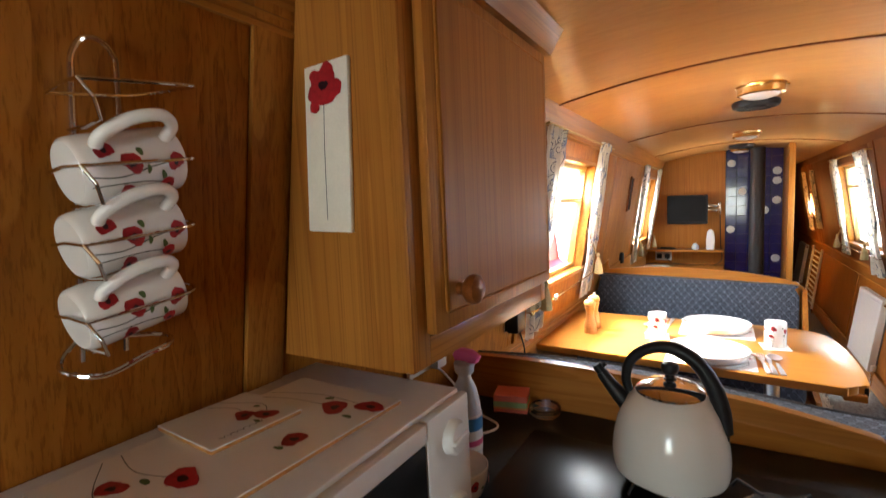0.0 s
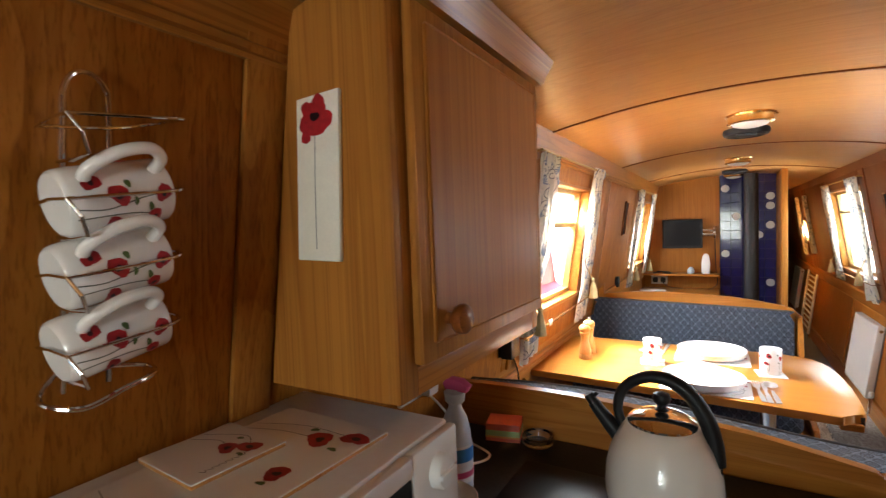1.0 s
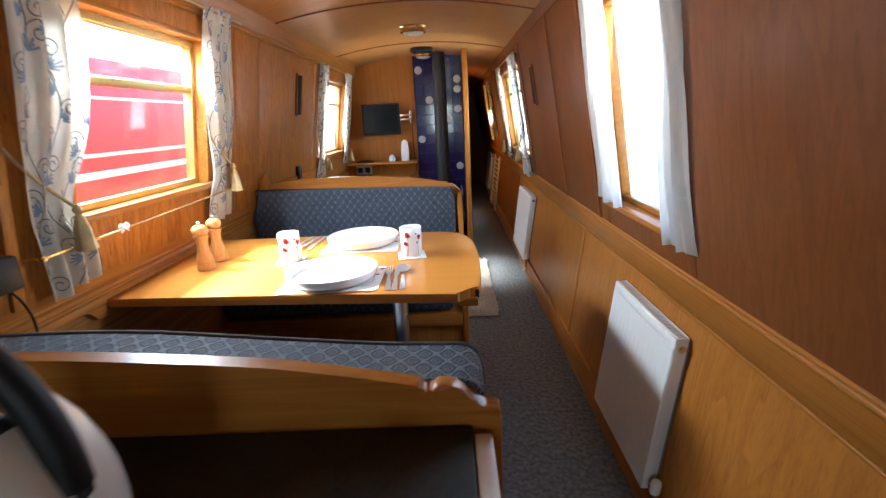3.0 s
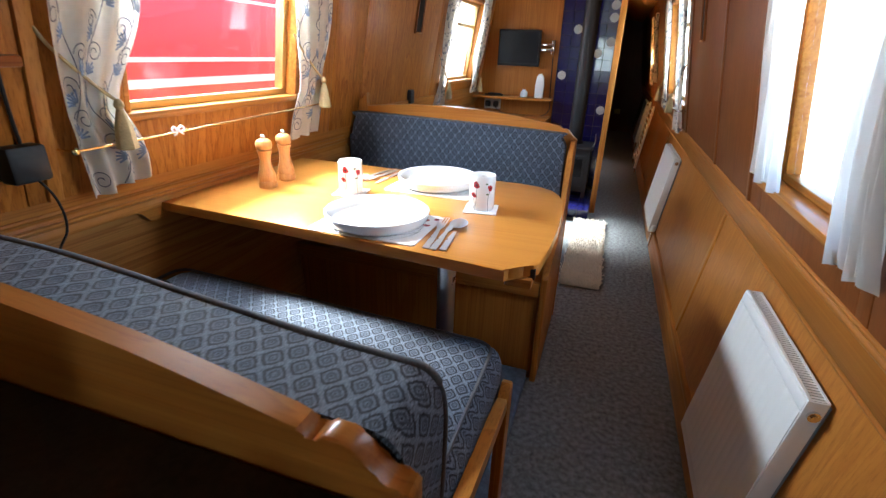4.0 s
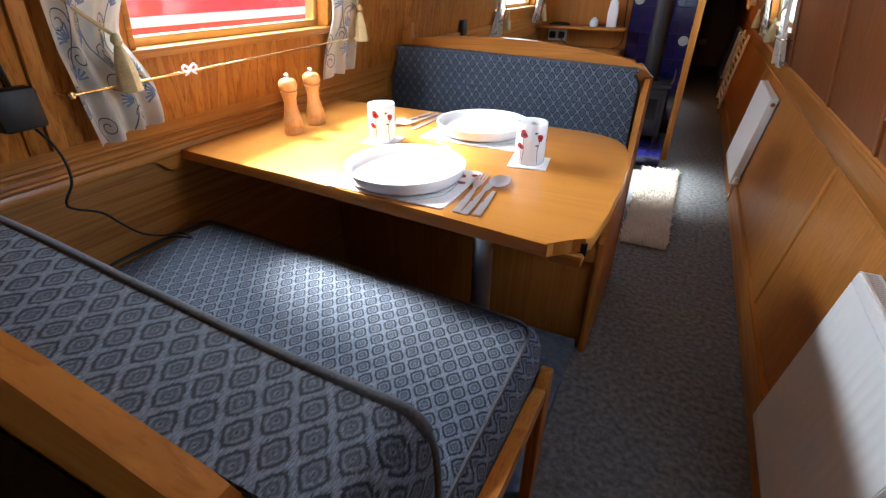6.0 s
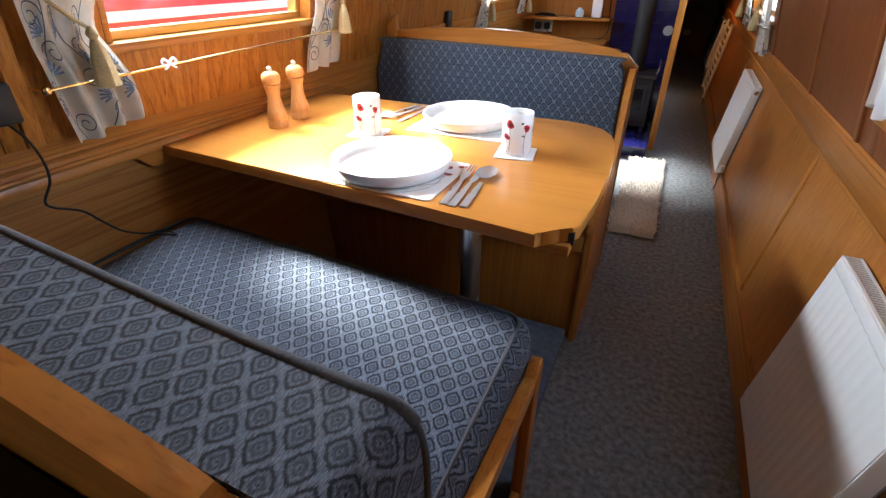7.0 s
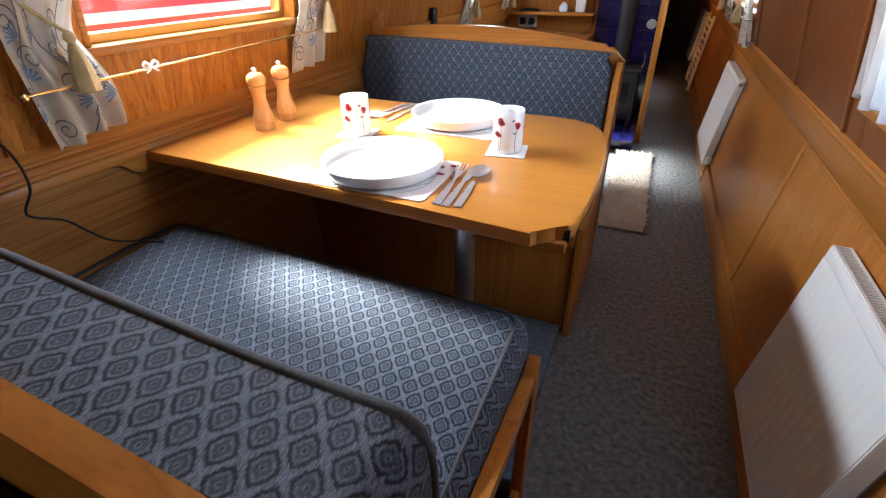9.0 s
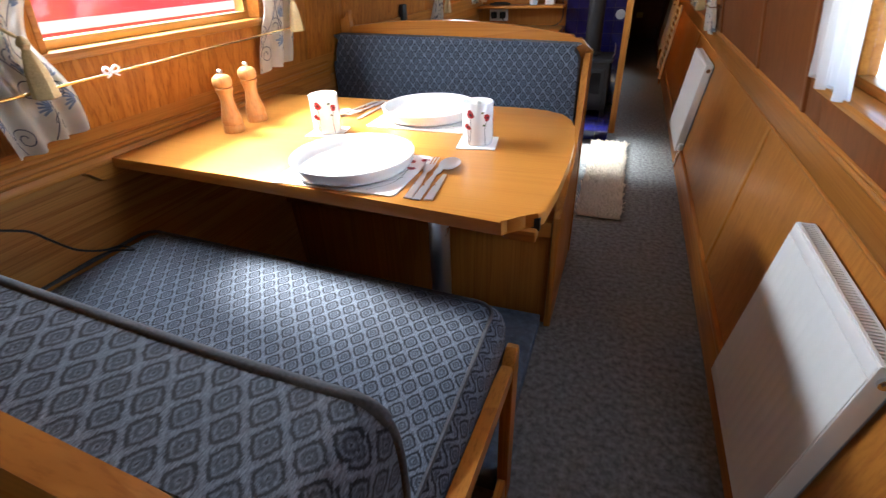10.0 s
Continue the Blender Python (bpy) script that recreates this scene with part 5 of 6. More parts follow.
placemat(-0.030, 2.076, 0.295, 0.228, [(0.125, 0.030, 0.010), (0.110, 0.070, 0.011), (0.138, 0.085, 0.010)], [[(0.05, -0.09), (0.10, -0.03), (0.125, 0.03)], [(0.08, -0.10), (0.12, -0.05), (0.12, 0.03)], [(0.03, -0.10), (0.09, -0.06), (0.13, -0.02)]])
plate(-0.036, 2.085, 0.139, "deep white china plate bright in the daylight")
placemat(-0.015, 2.490, 0.290, 0.228, [(0.125, 0.02, 0.011)], [[(0.05, -0.10), (0.10, -0.07), (0.13, -0.04)], [(0.08, -0.10), (0.12, -0.08), (0.14, -0.09)]])
plate(-0.016, 2.512, 0.139, "deep white china plate near the further bench")


def coaster(cx, cy, turn):
    bm = B(); box(bm, -0.048, 0.048, -0.048, 0.048, 0.0, 0.0035, 0.0015)
    o = solid("coaster", bm, M["paper"], "white square coaster under a mug", "coaster", "coasters", loc=(cx, cy, TZ))
    o.rotation_euler = (0, 0, radians(turn))


for cx, cy, turn, spin, away in ((0.190, 2.312, 8, 3.9, 1.72), (-0.238, 2.305, 8, 4.2, 1.92)):
    coaster(cx, cy, turn)
    mug = china_mug("beaker", "straight white china mug with red poppies on a coaster", 0.0375, 0.102, away - spin - 0.9, "poppy mugs on the table")
    poppies(mug, [(-0.012, 0.078, 0.0105), (0.030, 0.070, 0.009), (-0.020, 0.048, 0.009), (0.062, 0.06, 0.0105), (-0.055, 0.07, 0.010), (0.09, 0.045, 0.01)],
            [[(-0.012, 0.07), (-0.010, 0.04), (-0.014, 0.004)], [(0.030, 0.065), (0.024, 0.04), (0.026, 0.004)], [(-0.02, 0.04), (-0.016, 0.02), (-0.02, 0.004)], [(0.06, 0.05), (0.056, 0.004)]],
            [(0.018, 0.082, 0.004), (0.022, 0.052, 0.004), (-0.032, 0.082, 0.0035)], on_cylinder(0.0375))
    mug.matrix_world = Matrix.Translation((cx, cy, TZ + 0.0036)) @ Matrix.Rotation(spin + 0.9, 4, "Z")

for x, y in ((-0.518, 2.255), (-0.524, 2.364)):
    ml = thing("pepper_mill", (x, y, TZ), "turned pale beech pepper mill with a steel cap", "pepper mill", "pepper mills")
    bm = B(); lathe(bm, [(0.028, 0.0), (0.029, 0.003), (0.029, 0.018), (0.0265, 0.022), (0.0285, 0.028), (0.027, 0.040), (0.0205, 0.066), (0.0175, 0.084), (0.0185, 0.100), (0.0225, 0.114), (0.0235, 0.119), (0.021, 0.1215)], 28)
    part("body", bm, M["mill"], ml)
    bm = B(); lathe(bm, [(0.0205, 0.1225), (0.0245, 0.127), (0.0262, 0.136), (0.024, 0.147), (0.016, 0.154), (0.006, 0.157)], 28)
    part("head", bm, M["mill"], ml)
    bm = B(); lathe(bm, [(0.006, 0.1565), (0.0075, 0.160), (0.0065, 0.166), (0.002, 0.169)], 14)
    part("cap_nut", bm, M["steel"], ml, "steel cap nut")


def utensil(kind, x, y, turn, z=TZ):
    bm = B()
    def ribbon(outline):
        prism(bm, outline, "z", 0.0015, 0.0038, 0.0006, 1)
    ribbon([(-0.0085, 0.0), (0.0085, 0.0), (0.0075, 0.06), (0.005, 0.105), (0.004, 0.128), (-0.004, 0.128), (-0.005, 0.105), (-0.0075, 0.06)])
    if kind == "fork":
        ribbon([(-0.004, 0.126), (0.004, 0.126), (0.0115, 0.148), (0.0125, 0.165), (-0.0125, 0.165), (-0.0115, 0.148)])
        for k in range(4):
            u = -0.0108 + 0.0072 * k
            ribbon([(u - 0.0019, 0.163), (u + 0.0019, 0.163), (u + 0.0014, 0.205), (u - 0.0014, 0.205)])
        for v in bm.verts:
            q = max(0, v.co.y - 0.10)
            v.co.z += 0.10 * q if q < 0.06 else 0.006 + 0.05 * (q - 0.06)
    elif kind == "spoon":
        n, rings = 20, []
        for s in (0.0, 0.45, 0.8, 1.0):
            rings.append([bm.verts.new((0.024 * s * math.cos(2 * math.pi * i / n), 0.172 + 0.038 * s * math.sin(2 * math.pi * i / n), 0.0025 + 0.009 * s * s)) for i in range(n)] if s else [bm.verts.new((0, 0.172, 0.0025))])
        for i in range(n):
            bm.faces.new((rings[0][0], rings[1][i], rings[1][(i + 1) % n]))
            for p, q in zip(rings[1:], rings[2:]):
                bm.faces.new((p[i], q[i], q[(i + 1) % n], p[(i + 1) % n]))
        bmesh.ops.solidify(bm, geom=bm.faces[-n * 3:], thickness=0.0012)
    else:
        ribbon([(-0.004, 0.126), (0.004, 0.126), (0.009, 0.140), (0.0095, 0.19), (0.004, 0.222), (-0.006, 0.215), (-0.0065, 0.14)])
    o = solid(kind, bm, M["cutlery"], f"stainless steel {kind} laid beside the plate", kind, "cutlery", loc=(x, y, z))
    o.rotation_euler = (0, 0, radians(turn))


utensil("fork", 0.148, 1.962, 5.5)
utensil("knife", 0.166, 1.960, 3.5)
utensil("spoon", 0.189, 1.966, 4.5)
utensil("fork", -0.232, 2.648, 173)
utensil("knife", -0.205, 2.655, 177)
utensil("spoon", -0.258, 2.640, 168)

# ---- side window fittings ----
def scrolls(parent, rnd, width, height, mp):
    """The cloth's print: winding stems with curled tendrils and feathery blue leaves."""
    lines, leaves = B(), B()
    ok = lambda pts: [(min(max(u, 0.002), width - 0.002), min(max(v, 0.002), height - 0.002)) for u, v in pts]
    for c in range(3):
        u0, ph = width * (c + 0.5) / 3, rnd.uniform(0, 6)
        at = lambda v: u0 + 0.030 * math.sin(v * 17 + ph)
        stalk(lines, ok([(at(v), v) for v in [height * k / 24 for k in range(25)]]), 0.0030, mp, 0.0002)
        v, flip = rnd.uniform(0.01, 0.05), 1
        while v < height - 0.03:
            r0, turns = rnd.uniform(0.020, 0.030), rnd.uniform(1.2, 1.6)
            cu, cv = at(v) + flip * r0, v + 0.012
            curl = []
            for k in range(15):
                a = math.pi * (1 if flip > 0 else 0) - flip * 2 * math.pi * turns * k / 14
                rr = r0 * (1 - 0.80 * k / 14)
                curl.append((cu + rr * math.cos(a), cv + rr * math.sin(a)))
            stalk(lines, ok(curl), 0.0026, mp, 0.0004)
            lu, lv, la = at(v + 0.045) - flip * 0.004, v + 0.045, math.pi / 2 + flip * rnd.uniform(0.7, 1.2)
            for k in range(6):
                a, n = la + (k - 2.5) * 0.34, rnd.uniform(0.024, 0.036)
                p = [(lu + n * q * math.cos(a + 0.2 * q), lv + n * q * math.sin(a + 0.2 * q)) for q in (0.15, 0.5, 0.8, 1.0)]
                stalk(leaves, ok(p), 0.0052, mp, 0.0003)
                stalk(lines, ok(p), 0.0009, mp, 0.0006)
            v, flip = v + rnd.uniform(0.060, 0.080), -flip
    tagged(part("stem_print", lines, M["ink"], parent, "grey-blue printed stems", flat=True), kind="stuff")
    tagged(part("leaf_print", leaves, M["leafink"], parent, "soft blue printed leaves", flat=True), kind="stuff")


def curtain(side, y0, y1, z0, z1, tie_z, tie_y, seed, group, label, tie_w=0.55, off=0.035, cloth="curtain", hem=None):
    """Gathered cloth, pinched where it is tied back, with a frilled heading."""
    rnd = random.Random(seed)
    o = thing("curtain", (inner(side, z0), (y0 + y1) / 2, z0), label, "curtain", group)
    folds, ph = (3.3 if hem else rnd.randint(5, 6)), rnd.uniform(0, 6)
    w = y1 - y0

    def fn(s, t):
        z = z0 + (z1 - z0) * t
        k = math.exp(-((z - tie_z) / 0.13) ** 2) if tie_z else 0
        below = max(0, min(1, (tie_z - z) / 0.10)) if tie_z else 0
        width = w * (1 - (1 - tie_w) * k) * (1 + 0.10 * below)
        mid = (y0 + y1) / 2 + (tie_y - (y0 + y1) / 2) * max(k, 0.75 * below)
        if hem:                                 # the tail below the tie is swept to one side
            q = max(0, min(1, (tie_z - z) / (tie_z - z0)))
            mid = (y0 + y1) / 2 + (tie_y - (y0 + y1) / 2) * k
            mid += (hem[0] - mid) * q ** 0.8
            width = width * (1 - q) + hem[1] * q
        head = 1 if t > 0.94 else 0
        y = mid + (s - 0.5) * width + 0.008 * math.sin(9 * t + ph)
        amp = 0.014 * (0.55 + 0.45 * (1 - t)) * (1 - 0.4 * k)
        x = inner(side, z) - side * (off + amp * math.sin(2 * math.pi * folds * s + ph + 0.8 * math.sin(5 * t + ph)) + 0.004 * math.sin(23 * s + 7 * t) + 0.006 * head * math.sin(60 * s))
        rise = (hem[2] * s + 0.004 * math.sin(2 * math.pi * s * 2 + ph)) if hem else 0.012 * math.sin(2 * math.pi * s * 2 + ph)
        return Vector((x, y, z + (1 - t) * rise)) - o.location
    bm = B()
    nu, nv = 60, 44
    grid_sheet(bm, nu, nv, fn)
    lay = bm.loops.layers.uv.verify()
    bm.verts.index_update()
    for f in bm.faces:
        for lp in f.loops:
            i = lp.vert.index
            lp[lay].uv = (seed * 0.37 + (i // (nv + 1)) / nu * w * 1.7, (i % (nv + 1)) / nv * (z1 - z0))
    bmesh.ops.solidify(bm, geom=bm.faces[:], thickness=0.0012)
    sheet_ob = part("cloth", bm, M[cloth], o)
    if hem:
        scrolls(sheet_ob, rnd, w * 1.6, z1 - z0, lambda u, v, h: fn(u / (w * 1.6), v / (z1 - z0)) + Vector((-side * (0.0024 + h), 0, 0)))
    if tie_z:
        x = inner(side, tie_z) - side * (off + 0.022)
        swing, lift = (0.15, 0.040) if hem else (0.26, 0.012)
        bm = B()
        tube(bm, smooth_path([(inner(side, tie_z + 0.19) - side * 0.012, tie_y - w * 0.44, tie_z + 0.19), (x + side * 0.006, tie_y - w * 0.34, tie_z + 0.145), (x, tie_y - w * 0.06, tie_z + 0.08), (x - side * 0.002, tie_y + w * swing, tie_z + lift)], 5), 0.004, 8)
        bm.transform(Matrix.Translation(-o.location))
        tie = part("tieback", bm, M["rope"], o, "twisted gold cord tieback")
        bm = B()
        lathe(bm, [(0.004, 0.0), (0.010, -0.008), (0.012, -0.016), (0.007, -0.024), (0.011, -0.034), (0.018, -0.065), (0.024, -0.115), (0.019, -0.118)], 18, (x - side * 0.012, tie_y + w * swing, tie_z + lift + 0.002))
        for v in bm.verts:
            if v.co.z < tie_z - 0.02:
                q = math.atan2(v.co.y - tie_y - w * 0.22, v.co.x - x)
                v.co.x += 0.002 * math.sin(q * 9)
                v.co.y += 0.002 * math.cos(q * 9)
        bm.transform(Matrix.Translation(-o.location))
        part("tassel", bm, M["rope"], tie, "gold tassel")
    return o


G = "printed window curtains"
LBL = "cream curtain with blue-grey scrolling leaf print, tied back"
curtain(-1, 1.748, 1.960, 0.848, 1.665, 1.04, 1.822, 3, G, LBL, 0.66, 0.036, "curtain_plain", (1.862, 0.175, 0.028))
curtain(-1, 2.585, 2.810, 0.872, 1.685, 1.06, 2.70, 5, G, LBL, 0.70, 0.036, "curtain_plain", (2.675, 0.20, 0.012))
curtain(1, 1.82, 1.965, 0.895, 1.66, 0, 0, 7, G, "pale curtain glowing in the daylight beside the aisle", off=0.022, cloth="voile")
curtain(1, 2.32, 2.53, 0.925, 1.66, 0, 0, 9, G, "pale curtain glowing in the daylight beside the aisle", off=0.022, cloth="voile")
curtain(-1, 4.20, 4.42, 0.86, 1.66, 1.0, 4.31, 11, G, LBL)
curtain(-1, 5.02, 5.26, 0.90, 1.66, 1.0, 5.16, 13, G, LBL)
curtain(1, 4.18, 4.48, 0.80, 1.655, 1.0, 4.33, 15, G, LBL)
curtain(1, 5.14, 5.42, 0.86, 1.655, 1.0, 5.30, 17, G, LBL)

rod = thing("curtain_rod", (inner(-1, 0.975) + 0.03, 2.3, 0.975), "thin brass rod across the foot of the curtains", "rod", "brass rods")
bm = B(); xr = inner(-1, 0.975) + 0.062
tube(bm, [(xr, 1.740, 0.975), (xr, 2.75, 0.998)], 0.0032, 10)
bpart("bar", bm, M["brass"], par=rod)
for y, z in ((1.740, 0.975), (2.75, 0.998)):
    bm = B(); lathe(bm, [(0.002, -0.009), (0.007, -0.006), (0.009, 0.0), (0.007, 0.006), (0.002, 0.009)], 14, (xr, y, z))
    tube(bm, [(xr, y, z), (inner(-1, z) + 0.004, y, z)], 0.003, 8)
    bpart("finial", bm, M["brass"], par=rod)
clip = thing("ribbon_bow", (xr, 2.018, 0.987), "small white bow tied on the brass rod", "bow")
for s in (-1, 1):
    bm = B()
    tube(bm, smooth_path([(0.004, 0, 0), (0.006, s * 0.012, 0.010), (0.006, s * 0.020, 0.003), (0.006, s * 0.011, -0.004), (0.004, 0, 0)], 4), 0.003, 6)
    tube(bm, smooth_path([(0.004, 0, 0), (0.008, s * 0.008, -0.008), (0.006, s * 0.016, -0.012)], 4), 0.0025, 6)
    part("loop", bm, M["paper"], clip)
for side, a, c, z in ((-1, 1.74, 2.90, 1.672), (-1, 4.16, 5.30, 1.655), (1, 1.80, 2.58, 1.655), (1, 4.14, 5.46, 1.65)):
    bm = B(); x = inner(side, z) - side * 0.035
    tube(bm, [(x, a, z), (x, c, z)], 0.005, 10)
    for y in (a + 0.01, c - 0.01):
        tube(bm, [(x, y, z), (inner(side, z) - side * 0.002, y, z)], 0.004, 8)
    solid("curtain_pole", bm, M["gold"], "slim gilt pole carrying a pair of curtains", "curtain pole", "curtain poles")
for side, a, c, z in ((1, 4.16, 5.44, 0.93),):
    bm = B(); x = inner(side, z) - side * 0.06
    tube(bm, [(x, a, z), (x, c, z)], 0.0035, 10)
    for y in (a + 0.01, c - 0.01):
        tube(bm, [(x, y, z), (inner(side, z) - side * 0.002, y, z)], 0.003, 8)
    solid("curtain_rod", bm, M["chrome"], "thin bright rod across the foot of the curtains", "rod", "brass rods")

# charger and its lead
ad = thing("charger", (inner(-1, 0.97), 1.70, 0.92), "black mains charger plugged into a brass socket", "charger")
bm = B(); x = inner(-1, 0.96); box(bm, x + 0.004, x + 0.012, 1.602, 1.696, 0.93, 1.02, 0.003)
bpart("socket_plate", bm, M["brass"], "brass socket plate", par=ad)
bm = B(); box(bm, x + 0.012, x + 0.058, 1.612, 1.690, 0.925, 1.002, 0.008)
bpart("plug_body", bm, M["black"], par=ad)
bm = B()
tube(bm, smooth_path([(x + 0.04, 1.665, 0.927), (-0.628, 1.684, 0.89), (-0.622, 1.691, 0.846), (-0.622, 1.687, 0.803), (-0.625, 1.665, 0.767), (-0.625, 1.674, 0.748), (-0.627, 1.724, 0.717), (-0.632, 1.756, 0.676), (-0.645, 1.80, 0.625), (-0.66, 1.86, 0.585), (-0.655, 1.905, 0.573), (-0.605, 1.90, 0.573), (-0.665, 1.875, 0.571), (-0.672, 1.79, 0.570), (-0.668, 1.70, 0.568)], 7), 0.0028, 8)
bpart("lead", bm, M["black"], "thin black lead trailing onto the seat", par=ad)
bm = B()
tube(bm, smooth_path([(x + 0.02, 1.665, 0.99), (inner(-1, 1.1) + 0.012, 1.655, 1.10), (inner(-1, 1.3) + 0.012, 1.648, 1.30), (inner(-1, 1.6) + 0.012, 1.66, 1.62)], 5), 0.004, 8)
bpart("wall_cable", bm, M["black"], par=ad)
bm = B(); x = inner(-1, 0.955); box(bm, x + 0.004, x + 0.035, 3.765, 3.82, 0.91, 0.99, 0.008)
solid("wall_speaker", bm, M["black"], "small black box fixed to the pine cabin side", "wall box")

# pictures
def framed(side, y0, y1, z0, z1, label):
    o = thing("picture", (inner(side, z0), (y0 + y1) / 2, z0), label, "picture")
    def piece(n, a, c, lo, hi, t0, t1, mat):
        bm = B(); xa_, xc_ = inner(side, lo), inner(side, hi)
        hexa(bm, [(xa_ - side * t0, a, lo), (xa_ - side * t1, a, lo), (xc_ - side * t1, a, hi), (xc_ - side * t0, a, hi),
                  (xa_ - side * t0, c, lo), (xa_ - side * t1, c, lo), (xc_ - side * t1, c, hi), (xc_ - side * t0, c, hi)], 0.0012)
        bpart(n, bm, mat, par=o)
    f = 0.008
    piece("frame_side", y0, y0 + f, z0, z1, 0.006, 0.018, M["red_z"])
    piece("frame_side", y1 - f, y1, z0, z1, 0.006, 0.018, M["red_z"])
    piece("frame_rail", y0 + f, y1 - f, z0, z0 + f, 0.006, 0.020, M["pine_y"])
    piece("frame_rail", y0 + f, y1 - f, z1 - f, z1, 0.006, 0.020, M["pine_y"])
    piece("painting", y0 + f, y1 - f, z0 + f, z1 - f, 0.006, 0.012, M["picdark"])
    return o


pp_ = framed(1, 1.168, 1.262, 1.283, 1.545, "narrow framed dark still life with a pale bottle")
bm = B()
xx = lambda z: inner(1, z) - 0.0135
for zc, h, w in ((1.40, 0.035, 0.016), (1.455, 0.03, 0.007)):
    hexa(bm, [(xx(zc - h), 1.215 - w, zc - h), (xx(zc - h) + 0.002, 1.215 - w, zc - h), (xx(zc + h) + 0.002, 1.215 - w, zc + h), (xx(zc + h), 1.215 - w, zc + h),
              (xx(zc - h), 1.215 + w, zc - h), (xx(zc - h) + 0.002, 1.215 + w, zc - h), (xx(zc + h) + 0.002, 1.215 + w, zc + h), (xx(zc + h), 1.215 + w, zc + h)], 0.003)
bpart("painted_bottle", bm, M["canvas"], "pale painted bottle", par=pp_)
framed(-1, 3.74, 3.84, 1.30, 1.55, "small narrow framed picture between the windows")
framed(1, 3.66, 3.75, 1.29, 1.52, "small narrow framed picture on the reddish veneer")

# ---- ceiling fittings ----
for y in (2.41, 4.05, 5.30):
    zc = ceiling_z(MID)
    lamp = thing("ceiling_lamp", (MID, y, zc), "round polished brass ceiling lamp with a frosted glass, unlit", "ceiling lamp", "ceiling lamps")
    bm = B(); lathe(bm, [(0.001, 0.0), (0.088, 0.0), (0.090, -0.004), (0.083, -0.010), (0.080, -0.030), (0.083, -0.036), (0.074, -0.040), (0.068, -0.034)], 40, close=False)
    part("brass_body", bm, M["brass"], lamp)
    bm = B(); lathe(bm, [(0.070, -0.036), (0.060, -0.046), (0.036, -0.053), (0.001, -0.055)], 36, close=False)
    part("glass", bm, M["lampglass"], lamp, "frosted glass bowl")
    for k in range(3):
        a = k * 2.094
        bm = B(); tube(bm, [(0.086 * math.cos(a), 0.086 * math.sin(a), -0.006), (0.096 * math.cos(a), 0.096 * math.sin(a), -0.010)], 0.004, 8)
        part("thumb_screw", bm, M["brass"], lamp)
for y in (2.79, 5.02):
    vent = thing("ceiling_vent", (MID, y, ceiling_z(MID)), "round black mushroom vent in the ceiling", "vent", "ceiling vents")
    bm = B(); lathe(bm, [(0.095, 0.0), (0.099, -0.012), (0.094, -0.028), (0.080, -0.034), (0.070, -0.026), (0.001, -0.022)], 40, close=False)
    part("rim", bm, M["black"], vent)
    bm = B(); lathe(bm, [(0.001, -0.034), (0.040, -0.034), (0.044, -0.026), (0.044, -0.018)], 28, close=False)
    part("cap", bm, M["black"], vent)

# ---- saloon end ----
tv = thing("television", (-0.31, 5.47, 1.10), "small black flat television on a wall bracket", "television")
bm = B(); box(bm, -0.495, -0.132, 5.385, 5.415, 1.115, 1.405, 0.008)
bpart("casing", bm, M["black"], par=tv)
bm = B(); box(bm, -0.478, -0.149, 5.3825, 5.3855, 1.142, 1.390)
bpart("screen", bm, M["blackglass"], par=tv)
bm = B(); box(bm, -0.36, -0.26, 5.415, 5.44, 1.19, 1.33, 0.004)
bpart("mount_plate", bm, M["grey"], par=tv)
for z in (1.25, 1.29):
    bm = B(); box(bm, -0.30, -0.03, 5.44, 5.455, z - 0.012, z + 0.012, 0.003)
    bpart("bracket_arm", bm, M["chrome"], "pale metal bracket arm", par=tv)
bm = B(); box(bm, -0.045, -0.020, 5.455, 5.4995, 1.21, 1.33, 0.003)
bpart("wall_plate", bm, M["chrome"], par=tv)
bm = B(); box(bm, -0.69, 0.005, 5.33, 5.4995, 0.838, 0.858, 0.004)
solid("wall_shelf", bm, M["pine_x"], "long pine shelf under the television", "shelf")
b1 = thing("white_router", (-0.108, 5.42, 0.858), "upright rounded white plastic box on the shelf", "router")
bm = B(); prism(bm, [(-0.036, 0.0), (0.036, 0.0), (0.038, 0.10), (0.030, 0.175), (0.012, 0.20), (-0.012, 0.20), (-0.030, 0.175), (-0.038, 0.10)], "y", -0.022, 0.022, 0.008)
part("case", bm, M["white"], b1)
bm = B(); lathe(bm, [(0.028, 0.0), (0.034, 0.02), (0.030, 0.045), (0.018, 0.055), (0.014, 0.065)], 20)
solid("glass_jar", bm, M["palebottle"], "small clear jar on the shelf", "jar", loc=(-0.24, 5.42, 0.8582))
bm = B(); tube(bm, smooth_path([(-0.58, 5.36, 0.870), (-0.50, 5.40, 0.868), (-0.42, 5.37, 0.868), (-0.46, 5.35, 0.880), (-0.55, 5.38, 0.878)], 5), 0.007, 8)
solid("coiled_lead", bm, M["black"], "coil of black lead lying on the shelf", "cable")
ws = thing("wall_socket", (-0.54, 5.4985, 0.75), "white double socket with black plugs on the bulkhead", "socket")
bm = B(); box(bm, -0.615, -0.46, 5.488, 5.4995, 0.735, 0.822, 0.004)
bpart("plate", bm, M["white"], par=ws)
for x in (-0.575, -0.50):
    bm = B(); box(bm, x - 0.024, x + 0.024, 5.455, 5.488, 0.755, 0.805, 0.008)
    bpart("plug", bm, M["black"], "black plug", par=ws)
